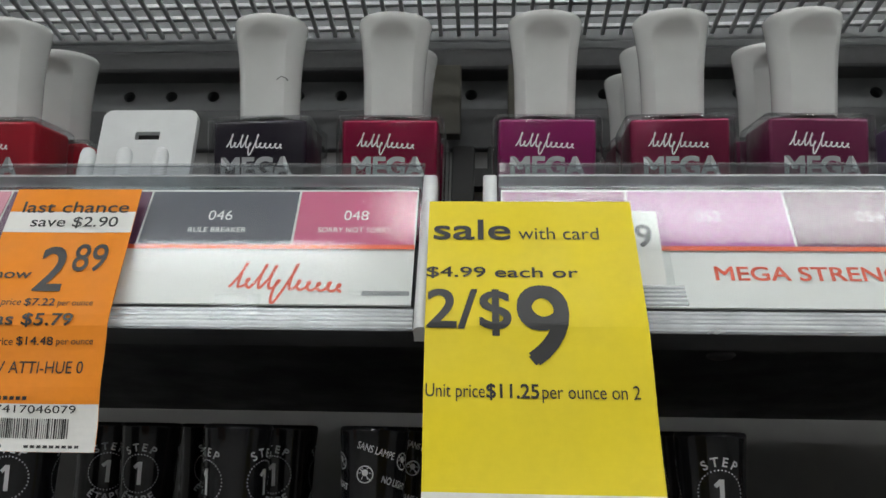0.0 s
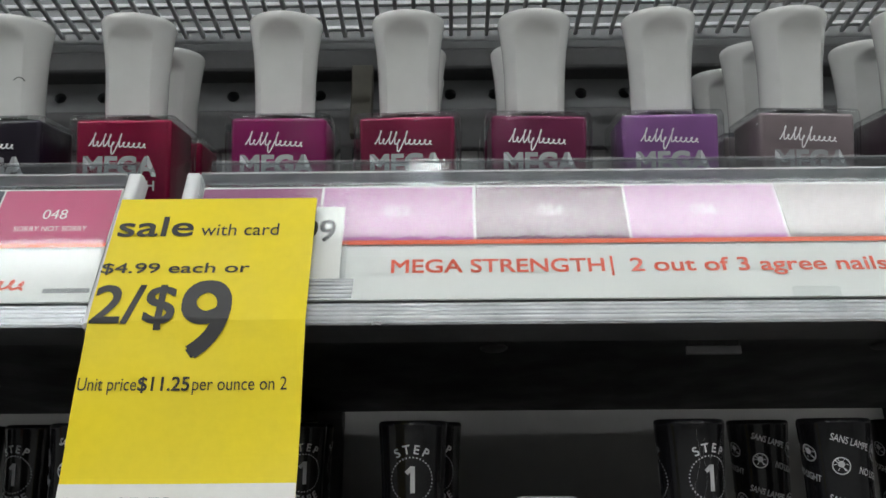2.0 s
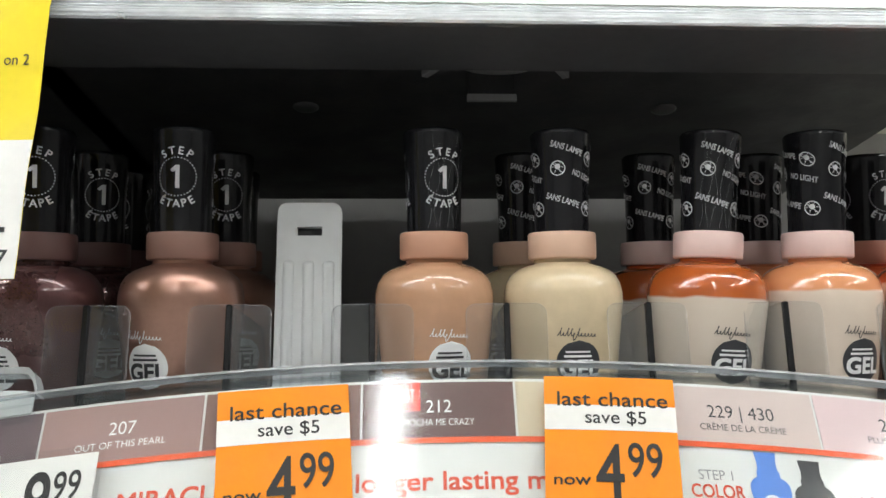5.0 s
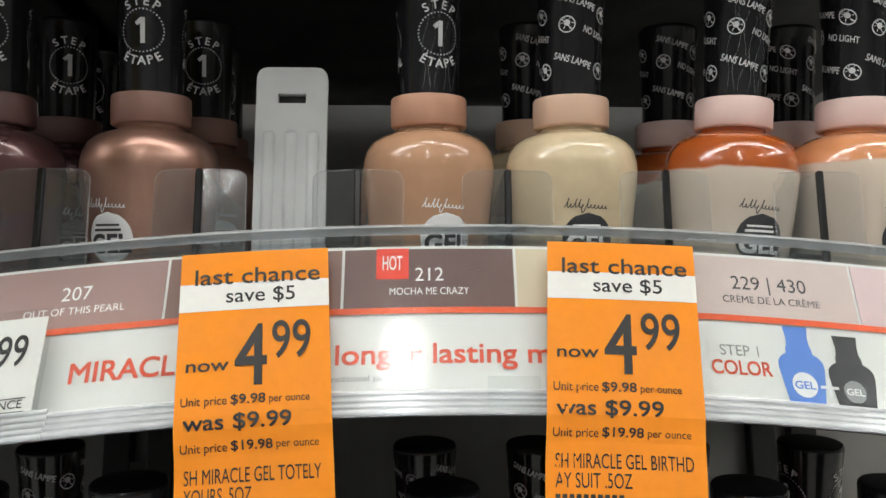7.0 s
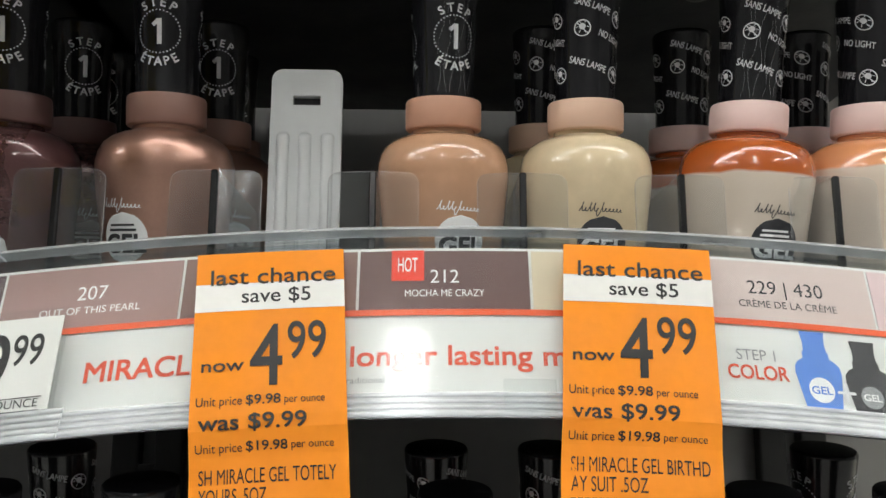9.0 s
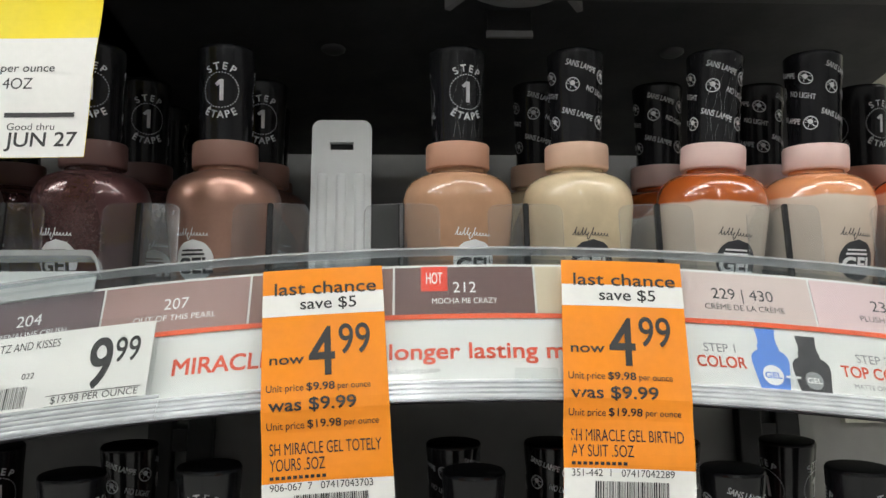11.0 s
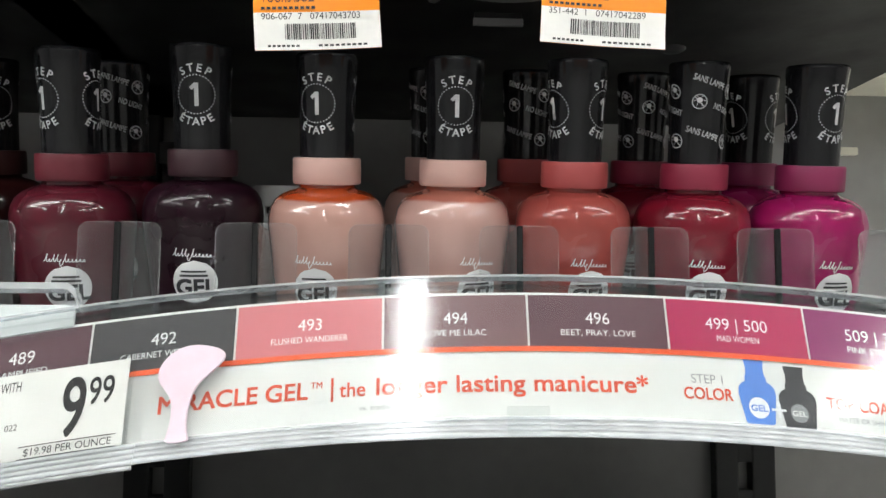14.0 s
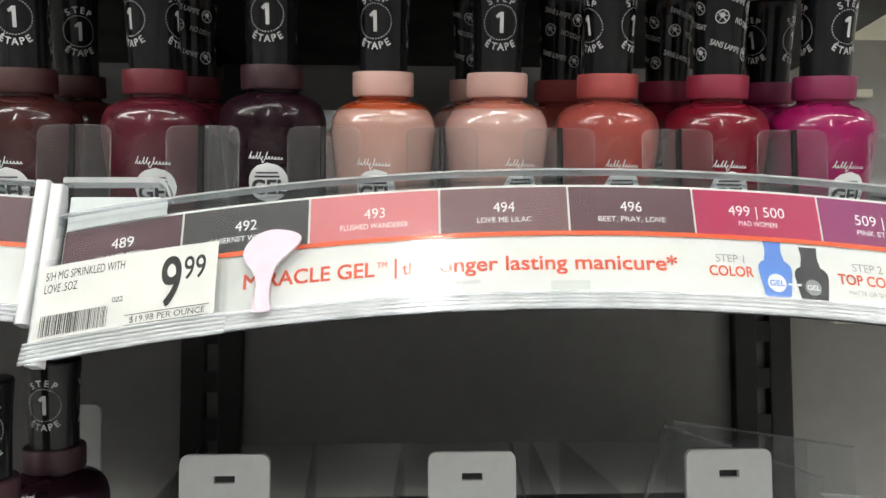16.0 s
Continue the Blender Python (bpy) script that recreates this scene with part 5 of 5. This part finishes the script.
for i, (x, pol, col, lab, art, ct, bt, dark, ln) in enumerate(row2):
    front = gel_bottle(x, 0.0, TRAY2, pol, col, lab, art, ct, bt, dark, ln)
    if i in (2, 4):
        add("wrap_crease", ME_CREASE, [c for c in front.children if c.name.startswith("cap")][0], label="creased clear film")
    if i != 2:
        gel_bottle(x + (0.003, 0.004, 0, -0.006, -0.003, -0.001, 0.001)[i], 0.0360, TRAY2, pol, col, "second " + lab, art, ct + random.uniform(-25, 25), random.uniform(-40, 40), dark)
    if i in (0, 1):
        gel_bottle(x, 0.0715, TRAY2, pol, col, "third " + lab, art, random.uniform(-40, 40), 0, dark)
for i, (x, art, ct) in enumerate(((-0.1160, "step", 0), (-0.0960, "step", 4), (-0.0610, "step", -45), (-0.0262, "lamp", 10))):
    gel_bottle(x, 0.03 * (i == 1), TRAY2, MAUVEB if i else BRONZE, cMv if i else cBz, "dark mauve gel polish bottle with black cap", art, ct, 0)
    gel_bottle(x + 0.004, 0.0365 + 0.03 * (i == 1), TRAY2, MAUVEB, cMv, "dark mauve gel polish bottle, second in its lane", art, ct + 30, 0)
TRAY4 = (*foot_of(0.2173, 1.0945, H_COL, 6.0), 6.0)
# shelf 4, two dark bottles at the end of the row
gel_bottle(-0.0153, 0.0220, TRAY4, BLKPLUM, cBP, "dark gel polish bottle on the lower shelf", "step", 0, 0)
gel_bottle(-0.0213, -0.0120, TRAY4, BLKPLUM, cBP, "dark gel polish bottle on the lower shelf", "step", 30, 0)


# square strength bottles on the straight shelf
def flared_cap():
    prof = [(0.0086, 0.0), (0.0087, 0.001), (0.0088, 0.006), (0.0090, 0.012), (0.0095, 0.0175), (0.0102, 0.0222), (0.0107, 0.0246), (0.0107, 0.0256), (0.0103, 0.0262), (0.0085, 0.0266), (0.003, 0.0268)]
    prof = [(r, z * 1.13) for r, z in prof]
    fine = []
    for (r0, z0), (r1, z1) in zip(prof, prof[1:]):
        n = max(1, round((z1 - z0) / 0.0010))
        for k in range(n):
            fine.append((r0 + (r1 - r0) * k / n, z0 + (z1 - z0) * k / n))
    fine.append(prof[-1])
    # flat facets on the front and back, bounded by two upright soft edges, dying out under the rounded head
    cut = math.degrees(math.asin(0.66))
    side = [0, 8, 16, 24, 32, cut - 2.0, cut - 0.6, cut + 0.6, cut + 2.0, 50, 58, 66, 74, 82]
    angles = side + [90] + [180 - a for a in reversed(side)] + [180 + a for a in side[1:]] + [270] + [360 - a for a in reversed(side[1:])]
    seg = len(angles)
    vs, fs = [], []
    for rad, z in fine:
        keep = min(1.0, max(0.0, (z - 0.0225) / 0.004))
        flat_at = rad * (0.75 + 0.25 * keep * keep)
        for a in angles:
            x, y = rad * math.sin(radians(a)), -rad * math.cos(radians(a))
            vs.append(Vector((x, max(-flat_at, min(flat_at, y)) * 0.96, z)))
    for i in range(len(fine) - 1):
        for k in range(seg):
            fs.append((i * seg + k, i * seg + (k + 1) % seg, (i + 1) * seg + (k + 1) % seg, (i + 1) * seg + k))
    fs += [tuple(reversed(range(seg))), tuple((len(fine) - 1) * seg + k for k in range(seg))]
    return vs, fs


vs, fs = flared_cap()
ME_MCAP = smooth_by_angle(mesh_of("cap", vs, fs, M_CAP_GREY), 65)
BW, BD = 0.0306, 0.0225


def taper_box(w, d, h, bevel, grow=0.93, z0=0.0, seg=3):
    vs, fs = box_data(-w / 2, w / 2, 0, d, z0, h, bevel, seg)
    for v in vs:
        k = 1 - (1 - grow) * (1 - (v.z - z0) / (h - z0)) * 0.6
        v.x *= k
        v.y = d / 2 + (v.y - d / 2) * k
    return vs, fs


vs, fs = taper_box(BW, BD, BH, 0.0022)
ME_SHELL = smooth_by_angle(mesh_of("glass", vs, fs, M_GLASS), 40)
flat = lambda u, v, off=0.0: Vector((u, 0.0006 - off, v))
ME_MEGA = flat_mesh("lettering", art_text("MEGA", 0, 0.0210, 0.0054, 0.0200, 0.07), flat, 0.0009, M_SILVER)
ME_STREN = flat_mesh("lettering", art_text("STRENGTH", 0, 0.0168, 0.0028, 0.0195, 0.03), flat, 0.0009, M_SILVER)
ME_MSCRIPT = flat_mesh("brand_stroke", art_script(0, 0.0292, 0.0178, 0.0038, 0.00045), flat, 0.0009, M_WHITE_INK)
vs, fs = lathe([(0.0038, 0), (0.0038, 0.0030)], 28)
ME_MNECK = smooth_by_angle(mesh_of("neck", vs, fs, M_NECK))
MEGA_FILL = {}


def mega_bottle(x, back, polish, label, turn=0.0):
    a = radians(LEAN1)
    t = thing("nail_polish_bottle", (x, TRAY1[0] + back * math.cos(a), TRAY1[1] + back * math.sin(a)), label, "nail polish", "square polish bottles with grey caps")
    t.rotation_euler = (a, 0, radians(turn))
    if polish.name not in MEGA_FILL:
        vs, fs = taper_box(BW - 0.0034, BD - 0.0026, BH - 0.0013, 0.0013, 0.93, 0.0030)
        for v in vs:
            v.y += 0.0014
        MEGA_FILL[polish.name] = smooth_by_angle(mesh_of("polish", vs, fs, polish), 40)
    g = add("glass", ME_SHELL, t)
    g.visible_shadow = False
    add("polish", MEGA_FILL[polish.name], t)
    add("lettering", ME_MEGA, t, label="silver printed lettering")
    add("lettering", ME_STREN, t, label="silver printed lettering")
    add("brand_stroke", ME_MSCRIPT, t)
    add("neck", ME_MNECK, t, (0, BD / 2, BH - 0.0004))
    add("cap", ME_MCAP, t, (0, BD / 2, BH + 0.0003), label="satin grey flared cap")
    return t


mega = [(-0.1420, (0.42, 0.008, 0.025), 0.1, "red", 1), (-0.0625, (0.010, 0.005, 0.016), 0.0, "black-violet", 0), (-0.0258, (0.30, 0.004, 0.050), 0.5, "red shimmer", 1), (0.0182, (0.27, 0.006, 0.12), 0.0, "magenta", 0),
        (0.0548, (0.27, 0.022, 0.075), 0.7, "copper-magenta glitter", 2), (0.0917, (0.20, 0.022, 0.085), 0.25, "wine", 1), (0.1289, (0.30, 0.12, 0.36), 0.2, "violet", 0),
        (0.1669, (0.30, 0.24, 0.25), 0.3, "mauve grey", 2), (0.2033, (0.10, 0.065, 0.085), 0.15, "smoky plum", 1), (0.2390, (0.42, 0.37, 0.52), 0.15, "pale lavender", 1), (0.2760, (0.25, 0.20, 0.30), 0.2, "grey lilac", 1)]
for x, col, sh, word, more in mega:
    pol = solid(word.replace(" ", "_").replace("-", "_") + "_polish", tuple(c * 0.72 for c in col), rough=0.30, metal=sh * 0.5, coat=0.35, spec=0.25, vary=0.10, scale=260.0, fleck=sh)
    mega_bottle(x, 0.0, pol, word + " nail polish in square glass with grey cap", random.uniform(-2, 2))
    for k in range(more):
        mega_bottle(x + random.uniform(-0.001, 0.001), 0.0285 * (k + 1), pol, word + " nail polish, further back in its lane", random.uniform(-3, 3))
# hair-fine dark thread on one cap
vs, fs = art_stroke([(0, 0), (0.0012, 0.0011), (0.0026, 0.0006), (0.0034, -0.0004)], 0.0003)
th = add("thread", mesh_of("thread", [Vector((a, 0, b)) for a, b in vs], fs, M_BLACK_INK), None, (-0.0590, 0.1994, 1.4707))
tagged(th, "short dark thread stuck on a grey cap", "thread")
